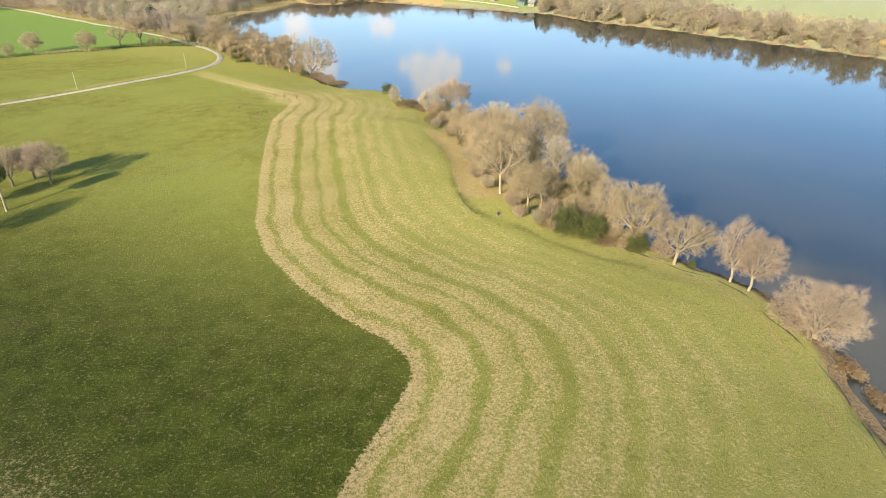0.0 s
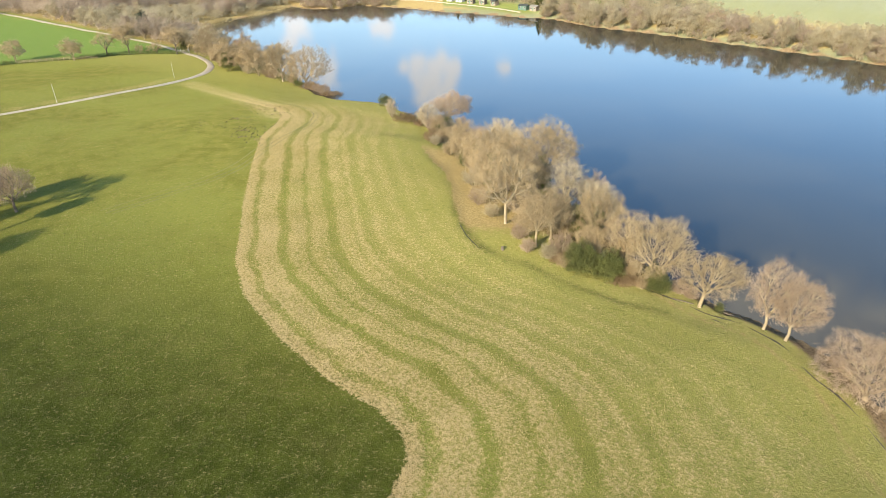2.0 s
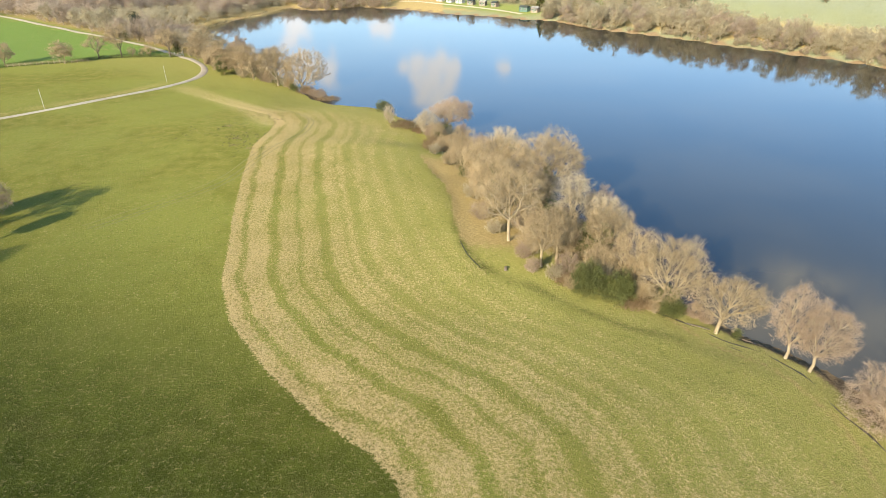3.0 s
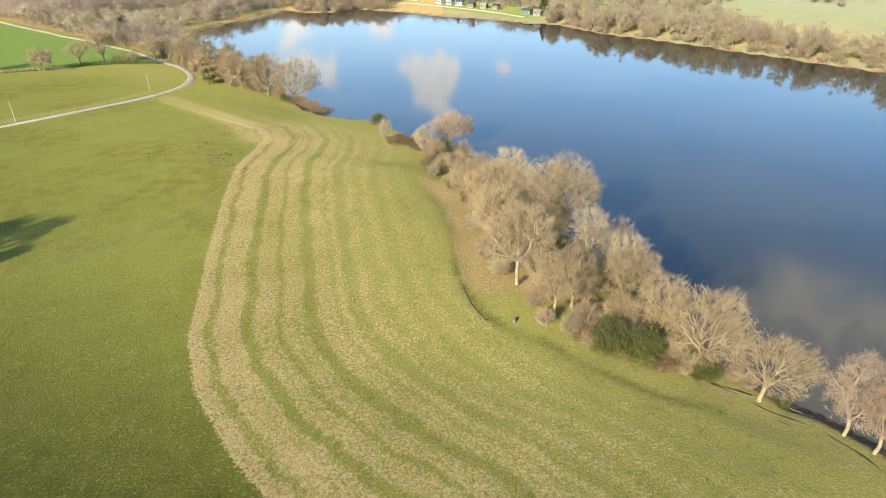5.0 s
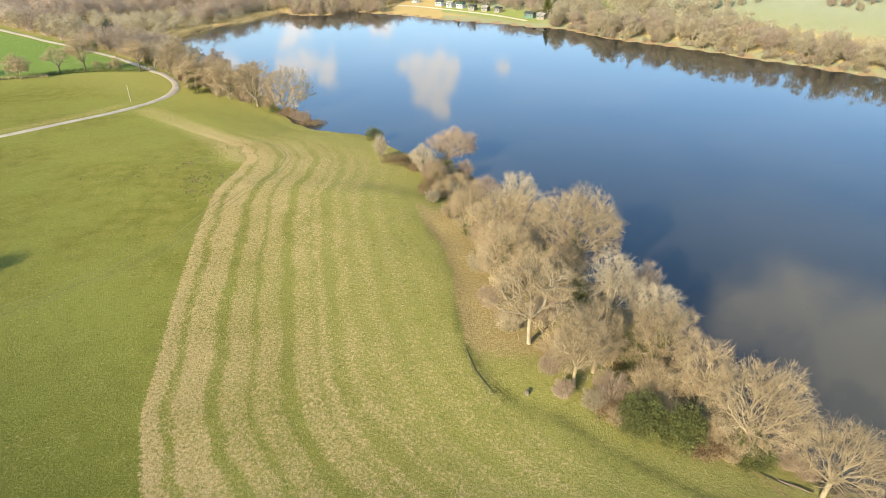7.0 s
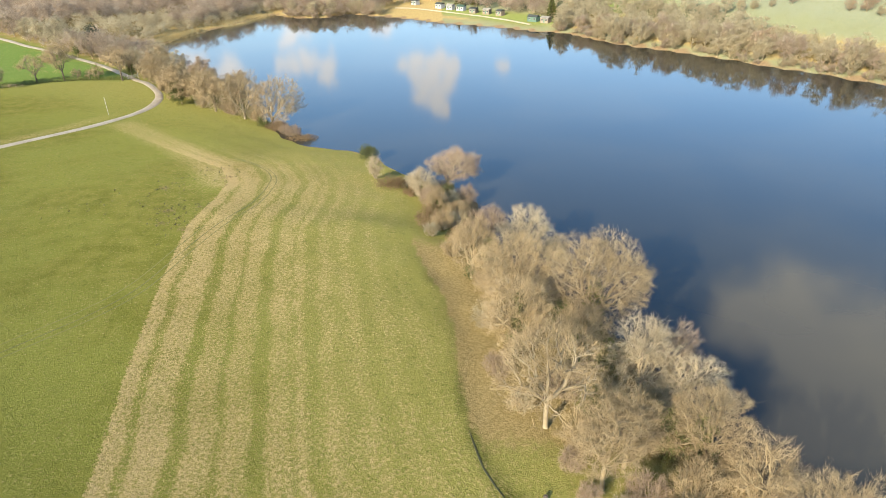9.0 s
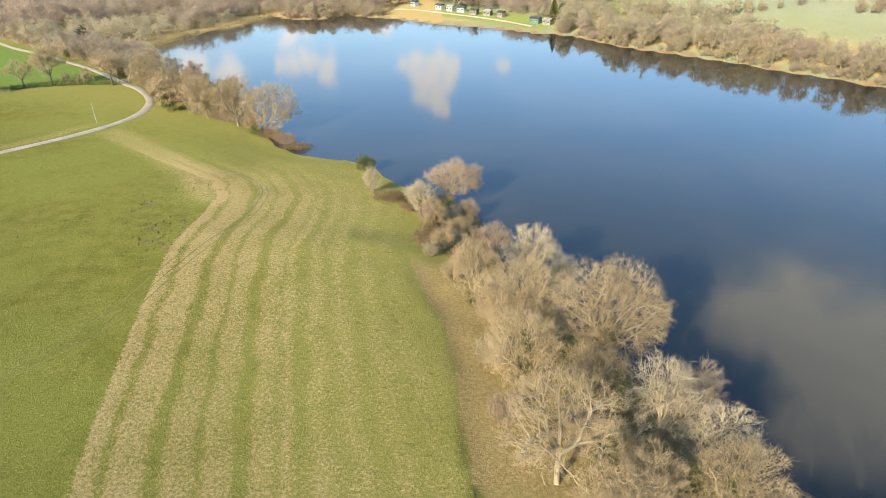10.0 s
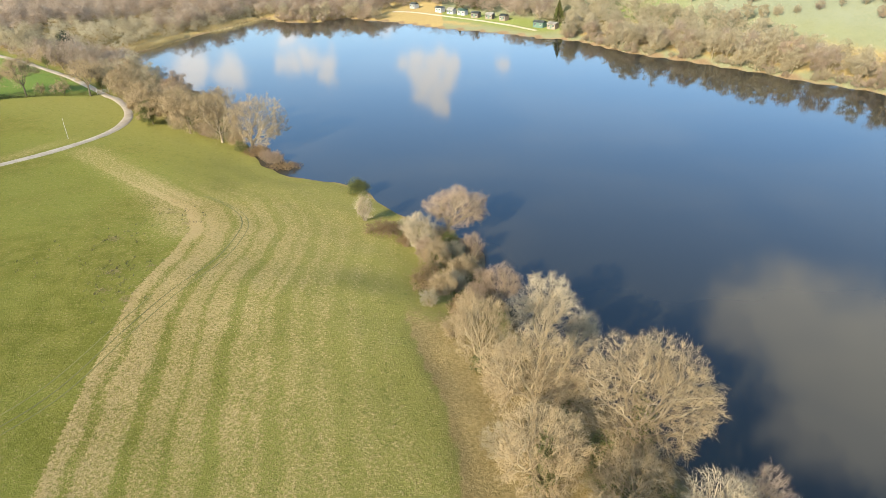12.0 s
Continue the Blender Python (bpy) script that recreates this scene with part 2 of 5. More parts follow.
def ground_material():
    m, n, done = material("grass_and_soil")
    at = n("ShaderNodeTexCoord").outputs["Object"]
    swath = n("ShaderNodeAttribute", attribute_name="swath").outputs["Fac"]
    lush = n("ShaderNodeAttribute", attribute_name="lush").outputs["Fac"]
    bare = n("ShaderNodeAttribute", attribute_name="bare").outputs["Fac"]
    crop = n("ShaderNodeAttribute", attribute_name="crop").outputs["Fac"]
    mown = n("ShaderNodeAttribute", attribute_name="mown").outputs["Fac"]
    trail = n("ShaderNodeAttribute", attribute_name="trail").outputs["Fac"]
    rough = n("ShaderNodeAttribute", attribute_name="rough").outputs["Fac"]
    fine = noise_of(n, at, 2.6, 6, 0.72)
    mid = noise_of(n, at, 0.32, 4)
    broad = noise_of(n, at, 0.03, 3)
    tuft = noise_of(n, at, 1.1, 4, 0.65)
    grass = mix(n, ramp(n, mid, 0.3, 0.7), (0.117, 0.118, 0.018), (0.165, 0.151, 0.030))
    grass = mix(n, ramp(n, broad, 0.38, 0.62), grass, (0.162, 0.162, 0.031))
    grass = mix(n, maths(n, "MULTIPLY", ramp(n, swath, -4.0, 34.0), 0.9), grass, (0.194, 0.178, 0.045))
    grass = mix(n, maths(n, "MULTIPLY", maths(n, "MULTIPLY", ramp(n, swath, 38.0, 60.0), mown), 0.75), grass, (0.265, 0.235, 0.082))
    # darker grass colour for the near pasture and for shade painted along the steps
    dark_grass = mix(n, ramp(n, mid, 0.3, 0.7), (0.031, 0.038, 0.005), (0.053, 0.061, 0.009))
    dark_grass = mix(n, maths(n, "MULTIPLY", ramp(n, noise_of(n, at, 0.09, 5, 0.7), 0.50, 0.68), 0.5), dark_grass, (0.068, 0.061, 0.016))
    grass = mix(n, lush, grass, dark_grass)
    grass = mix(n, crop, grass, mix(n, mid, (0.104, 0.156, 0.026), (0.132, 0.184, 0.040)))
    # distance haze over the far land, mixed into the grass colour
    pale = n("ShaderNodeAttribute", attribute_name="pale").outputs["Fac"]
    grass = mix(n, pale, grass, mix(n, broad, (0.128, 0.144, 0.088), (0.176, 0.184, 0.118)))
    grass = mix(n, maths(n, "MULTIPLY", ramp(n, tuft, 0.53, 0.68), 0.42), grass, (0.078, 0.090, 0.014))
    grass = mix(n, maths(n, "MULTIPLY", maths(n, "MULTIPLY", ramp(n, fine, 0.56, 0.70), maths(n, "MULTIPLY_ADD", lush, -0.36, 0.42)), ramp(n, mid, 0.35, 0.65)), grass, (0.29, 0.24, 0.11))
    wob = maths(n, "ADD", maths(n, "ADD", maths(n, "MULTIPLY_ADD", noise_of(n, at, 0.11, 2), 2.8, -1.4), maths(n, "MULTIPLY_ADD", noise_of(n, at, 0.9, 3), 1.1, -0.55)), swath)
    bands = n("ShaderNodeValToRGB", {"Fac": maths(n, "DIVIDE", wob, 40.0)})
    bands.color_ramp.interpolation = "EASE"
    while len(bands.color_ramp.elements) < len(SWATHS):
        bands.color_ramp.elements.new(0.5)
    for stop, (off, much) in zip(bands.color_ramp.elements, SWATHS):
        stop.position, stop.color = off / 40, (much, much, much, 1)
    prof = bands.outputs["Color"]
    edge = ramp(n, maths(n, "ADD", maths(n, "MULTIPLY_ADD", fine, 1.4, -0.7), swath), -0.2, 0.3)
    on = maths(n, "MULTIPLY", edge, maths(n, "MULTIPLY", mown, ramp(n, swath, 66.0, 24.0)))
    dips = maths(n, "MULTIPLY", maths(n, "SUBTRACT", 0.8, prof, clamp=True), ramp(n, swath, 50.0, 20.0))
    patchy = maths(n, "ADD", maths(n, "MULTIPLY_ADD", noise_of(n, at, 0.12, 3), 0.40, -0.20), maths(n, "MULTIPLY_ADD", noise_of(n, at, 0.035, 2), 0.36, -0.18))
    lines = maths(n, "MULTIPLY_ADD", maths(n, "ADD", maths(n, "MULTIPLY_ADD", prof, 0.72, -0.08), patchy), on, maths(n, "MULTIPLY", trail, 0.42))
    fleck = noise_of(n, at, 2.6, 6, 0.82)
    hay = ramp(n, maths(n, "ADD", lines, maths(n, "MULTIPLY_ADD", fleck, 3.0, -1.5)), 0.02, 0.80)
    hay = maths(n, "MULTIPLY", hay, ramp(n, lines, -0.30, 0.16))
    grass = mix(n, maths(n, "MULTIPLY", maths(n, "MULTIPLY", dips, on), 0.18), grass, mix(n, mid, (0.070, 0.080, 0.012), (0.112, 0.118, 0.020)))
    col = mix(n, maths(n, "MULTIPLY", hay, 0.9), grass, mix(n, fine, (0.290, 0.200, 0.085), (0.490, 0.362, 0.172)))
    dead = mix(n, ramp(n, fine, 0.35, 0.65), (0.200, 0.146, 0.054), (0.312, 0.230, 0.094))
    col = mix(n, ramp(n, maths(n, "MULTIPLY_ADD", tuft, 0.9, maths(n, "SUBTRACT", rough, 0.45)), 0.25, 0.75), col, dead)
    soil = mix(n, ramp(n, fine, 0.35, 0.65), (0.10, 0.065, 0.035), (0.24, 0.17, 0.09))
    col = mix(n, ramp(n, maths(n, "MULTIPLY_ADD", fine, 0.8, maths(n, "SUBTRACT", bare, 0.4)), 0.35, 0.7), col, soil)
    bp = n("ShaderNodeBump", {"Height": maths(n, "ADD", fine, fleck), "Strength": 0.9, "Distance": 0.15})
    b = n("ShaderNodeBsdfPrincipled", {"Base Color": col, "Roughness": 0.95, "Diffuse Roughness": 1.0, "Specular IOR Level": 0.05, "Normal": bp.outputs[0]})
    done(b.outputs[0])
    return m


def water_material():
    m, n, done = material("lake_water")
    at = n("ShaderNodeTexCoord").outputs["Object"]
    silt = ramp(n, noise_of(n, at, 0.02, 3), 0.4, 0.65)
    col = mix(n, silt, (0.024, 0.024, 0.018), (0.040, 0.036, 0.022))
    rip = noise_of(n, at, 1.3, 3, 0.5, (1.0, 2.2, 1.0))
    bp = n("ShaderNodeBump", {"Height": rip, "Strength": 0.02, "Distance": 0.05})
    b = n("ShaderNodeBsdfPrincipled", {"Base Color": col, "Roughness": 0.055, "IOR": 1.38, "Normal": bp.outputs[0]})
    done(b.outputs[0])
    return m


GROUND, WATER = ground_material(), water_material()
GRAVEL = simple("pale_gravel", (0.35, 0.275, 0.180), (0.49, 0.40, 0.275), 1.6)
BARK = simple("lichened_bark", (0.215, 0.158, 0.078), (0.375, 0.295, 0.165), 1.2)
BARK_DARK = simple("dark_damp_bark", (0.075, 0.056, 0.034), (0.165, 0.125, 0.078), 1.2)
BARK_PALE = simple("pale_bark", (0.215, 0.165, 0.092), (0.355, 0.285, 0.175), 1.0)
TWIG = simple("tan_twigs", (0.232, 0.165, 0.080), (0.372, 0.277, 0.144), 0.5, bump_s=0.0, see_through=0.12)
TWIG_PINK = simple("pinkish_twigs", (0.240, 0.166, 0.100), (0.358, 0.262, 0.165), 0.5, bump_s=0.0, see_through=0.12)
TWIG_PALE = simple("pale_twigs", (0.320, 0.250, 0.145), (0.450, 0.365, 0.222), 0.5, bump_s=0.0, see_through=0.12)
LEAF = simple("dark_evergreen_leaves", (0.054, 0.061, 0.009), (0.156, 0.158, 0.034), 0.6, rough=0.8, bump_s=0.0, see_through=0.25)
WOOD = simple("brown_woodland_twigs", (0.280, 0.206, 0.138), (0.480, 0.378, 0.262), 0.7, bump_s=0.0, see_through=0.5)
SCRUB = simple("olive_scrub_twigs", (0.345, 0.282, 0.165), (0.505, 0.425, 0.262), 0.8, bump_s=0.0, see_through=0.5)
REED = simple("golden_reeds", (0.34, 0.26, 0.11), (0.48, 0.38, 0.18), 0.6, bump_s=0.0, see_through=0.40)
SOIL = simple("dark_damp_soil", (0.105, 0.100, 0.020), (0.160, 0.140, 0.032), 0.8)
DRIFT = simple("grey_driftwood", (0.085, 0.062, 0.038), (0.160, 0.125, 0.080), 1.6)
WOODWORK = simple("weathered_pale_timber", (0.38, 0.35, 0.28), (0.52, 0.48, 0.40), 2.0)
CREAM = simple("cream_painted_boards", (0.34, 0.33, 0.29), (0.48, 0.46, 0.41), 1.0, by_object=0.5)
BOARDS = simple("brown_stained_boards", (0.16, 0.12, 0.075), (0.26, 0.20, 0.13), 1.0, by_object=0.4)
FELT = simple("dark_roofing_felt", (0.06, 0.07, 0.06), (0.12, 0.125, 0.11), 1.0)
GREEN_PAINT = simple("dull_green_paint", (0.07, 0.13, 0.09), (0.11, 0.18, 0.12), 1.0)
PANE = simple("dark_window_glass", (0.03, 0.035, 0.04), (0.05, 0.055, 0.06), 1.0, rough=0.08, by_object=0.0, bump_s=0.0)
PINE = simple("dark_pine_needles", (0.016, 0.024, 0.010), (0.035, 0.046, 0.018), 0.6, rough=0.8, bump_s=0.0)
BRAMBLE = simple("dry_bramble_leaves", (0.15, 0.092, 0.040), (0.29, 0.200, 0.095), 0.8, bump_s=0.0, see_through=0.30)


# ---- building helpers ----
def mesh_of(name, verts, faces, mat, smooth_faces=False):
    """A mesh from an array of places and one of faces (n by 3 or 4)."""
    verts, faces = np.asarray(verts, np.float32), np.asarray(faces, np.int32)
    me = bpy.data.meshes.new(name)
    me.vertices.add(len(verts))
    me.vertices.foreach_set("co", verts.ravel())
    k = faces.shape[1]
    me.loops.add(faces.size)
    me.loops.foreach_set("vertex_index", faces.ravel())
    me.polygons.add(len(faces))
    me.polygons.foreach_set("loop_start", np.arange(0, faces.size, k, dtype=np.int32))
    me.polygons.foreach_set("loop_total", np.full(len(faces), k, np.int32))
    me.polygons.foreach_set("use_smooth", np.full(len(faces), smooth_faces))
    me.update(calc_edges=True)
    me.materials.append(mat)
    return me


def part(name, data, parent, label="", mat=None):
    """Links a mesh or a bmesh as one part of a thing."""
    if isinstance(data, bmesh.types.BMesh):
        me = bpy.data.meshes.new(name)
        data.to_mesh(me)
        data.free()
        me.materials.append(mat)
        data = me
    ob = new(name, data)
    ob.parent = parent
    return tagged(ob, label)


def tubes(p0, p1, r0, r1, sides):
    """Tapered rods from p0 to p1."""
    d = p1 - p0
    d = d / np.maximum(np.linalg.norm(d, axis=1, keepdims=True), 1e-6)
    ref = np.where(np.abs(d[:, 2:3]) > 0.8, np.array([[1.0, 0, 0]]), np.array([[0, 0, 1.0]]))
    u = np.cross(d, ref)
    u /= np.linalg.norm(u, axis=1, keepdims=True)
    v = np.cross(d, u)
    a = np.arange(sides) * 2 * math.pi / sides
    ring = u[:, None] * np.cos(a)[None, :, None] + v[:, None] * np.sin(a)[None, :, None]
    verts = np.concatenate([p0[:, None] + ring * r0[:, None, None], p1[:, None] + ring * r1[:, None, None]], 1).reshape(-1, 3)
    i = np.arange(sides)
    quad = np.stack([i, (i + 1) % sides, sides + (i + 1) % sides, sides + i], 1)
    faces = (np.arange(len(p0)) * 2 * sides)[:, None, None] + quad[None]
    return verts, faces.reshape(-1, 4)


def blades(rng, at, way, length, width):
    """Thin pointed twigs, one triangle each."""
    side = np.cross(way, rng.normal(size=way.shape))
    side /= np.maximum(np.linalg.norm(side, axis=1, keepdims=True), 1e-6)
    w = side * (width / 2)
    tip = at + way * length[:, None]
    verts = np.stack([at - w, at + w, tip], 1).reshape(-1, 3)
    return verts, np.arange(len(verts)).reshape(-1, 3)


def strips(rng, p0, p1, r0, r1):
    """Fine branches as narrow flat strips."""
    side = np.cross(p1 - p0, rng.normal(size=p0.shape))
    side = side / np.maximum(np.linalg.norm(side, axis=1, keepdims=True), 1e-6)
    verts = np.stack([p0 - side * r0[:, None], p0 + side * r0[:, None], p1 + side * r1[:, None], p1 - side * r1[:, None]], 1).reshape(-1, 3)
    return verts, np.arange(len(verts)).reshape(-1, 4)


def unit(v):
    return v / np.maximum(np.linalg.norm(v, axis=-1, keepdims=True), 1e-6)


def branching(rng, base, ends, tip, power, first, straight):
    """Limbs that part again and again from base until each reaches one of the ends."""
    segs, tips = [], []

    def rod(a, b, ra, rb, sway):
        m = (a + b) / 2 + rng.normal(size=3) * np.linalg.norm(b - a) * sway
        segs.append((a, m, ra, (ra + rb) / 2, rb))
        segs.append((m, b, (ra + rb) / 2, rb, rb))

    def grow(p, pts, k):
        if len(pts) == 1:
            segs.append((p, pts[0], tip * 1.2, tip * 0.5, tip))
            tips.append((pts[0], pts[0] - p))
            return
        k = min(k, len(pts))
        seeds = pts[rng.choice(len(pts), k, replace=False)]
        own = np.argmin(((unit(pts - p)[:, None] - unit(seeds - p)[None]) ** 2).sum(2) + 0.02 * ((pts[:, None] - seeds[None]) ** 2).sum(2), 1)
        for j in range(k):
            mine = pts[own == j]
            if len(mine) == 0:
                continue
            r = tip * len(mine) ** power
            c = mine.mean(0)
            reach = straight if len(mine) > 3 else 0.75
            q = p + (c - p) * rng.uniform(reach - 0.1, reach + 0.12)
            q = q + rng.normal(size=3) * np.linalg.norm(q - p) * 0.08
            rod(p, q, r * 1.2, r, 0.07)
            grow(q, mine, 2 if rng.random() < 0.6 else 3)
    grow(base, ends, first)
    return segs, tips


def crown_points(rng, n, centre, rx, ry, rz, seed, low=-0.55, fill=2.4):
    """Ends of branches in a crown with an uneven, lobed outline."""
    pts = []
    while len(pts) < n:
        d = unit(rng.normal(size=3))
        if d[2] < low and rng.random() < 0.85:
            continue
        lobes = 1 + 0.34 * noise.noise(Vector(d * 1.7) + Vector((seed * 7.1, seed * 3.3, 0))) + 0.16 * noise.noise(Vector(d * 4.5) + Vector((seed, 0, seed * 5.0)))
        pts.append(d * lobes * rng.random() ** (1 / fill))
    return np.array(pts) * (rx, ry, rz) + centre


def tree_meshes(seed, tall, wide, bole=0.22, ends=700, twigs=13, twig_len=0.72, twig_w=0.030, lean=(0, 0), stems=1, mats=None, tip=0.015, power=0.42,
                droop=0.15, low=-0.55, straight=0.42, first=6, fill=3.6, bole_r=None, oval=None, rods=True):
    """The trunk with its limbs, and the crown of fine branches and twigs, of a bare tree standing at the origin."""
    rng = np.random.default_rng(seed)
    bark, twig = mats or (BARK, TWIG)
    fork = np.array([lean[0] * bole, lean[1] * bole, tall * bole])
    crown_h = tall * (1 - bole * 0.75)
    centre = np.array([lean[0] * 0.9, lean[1] * 0.9, tall - crown_h * 0.52])
    pts = crown_points(rng, ends, centre, wide / 2 * 0.92, (oval or wide) / 2 * 0.92, crown_h * 0.47, seed * 0.37, low, fill)
    segs, tips = [], []
    if stems == 1:
        segs, tips = branching(rng, fork, pts, tip, power, first, straight)
        r = bole_r or tip * ends ** power
        mid = fork * 0.5 + rng.normal(size=3) * 0.008 * tall * np.array([1, 1, 0])
        foot = np.array([0, 0, -0.5])
        segs += [(foot, foot * 0 + mid * 0.15, r * 1.5, r * 1.12, r), (mid * 0.15, mid, r * 1.12, r, r), (mid, fork, r, r * 0.95, r)]
    else:
        ang = np.arctan2(pts[:, 1] - centre[1], pts[:, 0] - centre[0]) + rng.normal(size=len(pts)) * 0.5
        lot = ((ang + math.pi) / (2 * math.pi) * stems).astype(int) % stems
        for j in range(stems):
            mine = pts[lot == j]
            if len(mine) > 2:
                a = (j + 0.5) / stems * 2 * math.pi - math.pi
                foot = np.array([math.cos(a), math.sin(a), 0]) * wide * 0.05 + np.array([0, 0, -0.3])
                s, t = branching(rng, foot, mine, tip, power, 2, straight)
                segs += s
                tips += t
    p0, p1 = np.array([s[0] for s in segs]), np.array([s[1] for s in segs])
    r0, r1 = np.array([s[2] for s in segs]), np.array([s[3] for s in segs])
    grade = np.array([s[4] for s in segs])
    big = grade > tip * 2.9
    small = ~big if rods else ~big & (grade > tip * 2.0)
    thin = small & (grade < tip * 1.6)
    small = small & ~thin
    vt, ft = tubes(p0[big], p1[big], r0[big], r1[big], 6 if ends > 300 else 4)
    vl, fl = tubes(p0[small], p1[small], r0[small] * 1.15, r1[small] * 1.15, 3)
    ft = np.concatenate([np.concatenate([ft[:, [0, 1, 2]], ft[:, [0, 2, 3]]]), np.concatenate([fl[:, [0, 1, 2]], fl[:, [0, 2, 3]]]) + len(vt)])
    trunk = mesh_of("trunk", np.concatenate([vt, vl]), ft, bark, True)
    vc, fc = strips(rng, p0[thin], p1[thin], r0[thin], r1[thin])
    at, way = np.array([t[0] for t in tips]), unit(np.array([t[1] for t in tips]))
    out = unit(at - centre)
    k = twigs
    at2, way2, out2 = np.repeat(at, k, 0), np.repeat(way, k, 0), np.repeat(out, k, 0)
    n = len(at2)
    w = unit(way2 * 0.65 + out2 * 0.45 + rng.normal(size=(n, 3)) * 0.42 + np.array([0, 0, 0.22 - droop]))
    start = at2 - way2 * (rng.random((n, 1)) * twig_len * 1.7) + rng.normal(size=(n, 3)) * 0.14
    vb, fb = blades(rng, start, w, twig_len * rng.uniform(0.5, 1.25, n), twig_w)
    faces = np.concatenate([np.concatenate([fc[:, [0, 1, 2]], fc[:, [0, 2, 3]]]), fb + len(vc)])
    crown = mesh_of("crown", np.concatenate([vc, vb]), faces, twig)
    return trunk, crown


def leaf_mesh(name, seed, n, rx, ry, rz, size, mat, shell=3.0, low=-0.3):
    """A mass of small leaves with an uneven outline, standing on the origin."""
    rng = np.random.default_rng(seed)
    c = crown_points(rng, max(20, n // 14), np.array([0, 0, rz * 0.62]), rx, ry, rz, seed * 0.61, low, shell)
    at = np.repeat(c, 14, 0)
    at = at + rng.normal(size=at.shape) * size * 1.7
    at[:, 2] = np.maximum(at[:, 2], 0.02)
    a, b = unit(rng.normal(size=at.shape)), rng.normal(size=at.shape)
    b = unit(np.cross(a, b))
    s = size * rng.uniform(0.6, 1.2, (len(at), 1))
    verts = np.stack([at - a * s, at + b * s * 0.45, at + a * s, at - b * s * 0.45], 1).reshape(-1, 3)
    return mesh_of(name, verts, np.arange(len(verts)).reshape(-1, 4), mat)


def stand(name, meshes, x, y, label, category, group="", turn=0.0, size=1.0, sink=0.0, z=None):
    """A thing with its parts, set on the ground."""
    ob = new(name)
    for me in meshes:
        part(me.name.split(".")[0], me, ob)
    ob.matrix_basis = pose(x, y, (ground_z(x, y) if z is None else z) - sink, 0, 0, turn) @ Matrix.Scale(size, 4)
    return tagged(ob, label, category, group)


# ---- ground and water ----
def spread(lo, hi, step, far_lo, far_hi, grow=1.18):
    mid = list(np.arange(lo, hi + step / 2, step))
    for end, way in ((far_hi, 1), (far_lo, -1)):
        s, v, out = step, (hi if way > 0 else lo), []
        while abs(end - v) > s:
            s = min(s * grow, 7.0 if abs(v) < 560 else 250)
            v += way * s
            out.append(v)
        mid = mid + out if way > 0 else out[::-1] + mid
    return np.array(mid)


gx, gy = spread(-104, 56, 1.0, -2600, 2600, 1.3), spread(34, 270, 1.0, -1500, 3400, 1.3)
X, Y = np.meshgrid(gx, gy)
D = shore_distance(X, Y)
Z = height(X, Y, D)
idx = np.arange(X.size).reshape(X.shape)
quads = np.stack([idx[:-1, :-1], idx[:-1, 1:], idx[1:, 1:], idx[1:, :-1]], -1).reshape(-1, 4)
ground_me = mesh_of("ground", np.stack([X, Y, Z], -1).reshape(-1, 3), quads, GROUND, True)
swath = swath_of(X, Y)
trail_d, _ = to_line(X, Y, np.array([(-47, 190), (-55, 204), (-68, 219), (-88, 238)], float), False)
mud = sum(bump(X, Y, cx, cy, r, 0.55) for cx, cy, r in ((-52, 198, 2.2), (-47.5, 192.5, 2.0), (-51.7, 172.7, 2.6), (-46, 164.5, 2.4), (-57.2, 185, 2.4), (-50.7, 167, 2.0), (-46.6, 175, 1.6)))
road_d, road_s = to_line(X, Y, np.array(ROAD, float), False)
hedge = Y - np.interp(X, (-400, -190, -150, -136, -108, -60), (205, 261, 275, 284, 292, 300))
scarp_d, scarp_s = to_line(X, Y, SCARP, False)
terrace_d, _ = to_line(X, Y, np.array([(4.6, 106.5), (9, 104), (12, 102.6), (15.4, 99.4), (18.9, 96.7), (22, 94.6), (25, 93), (29, 92.3), (31, 91.3)], float), False)
shelf_d, _ = to_line(X, Y, np.array([(-30, 498), (-5, 484), (22, 458), (50, 424)], float), False)
over = smooth(-20, 60, X * 0.55 + Y * 0.85 - 260)
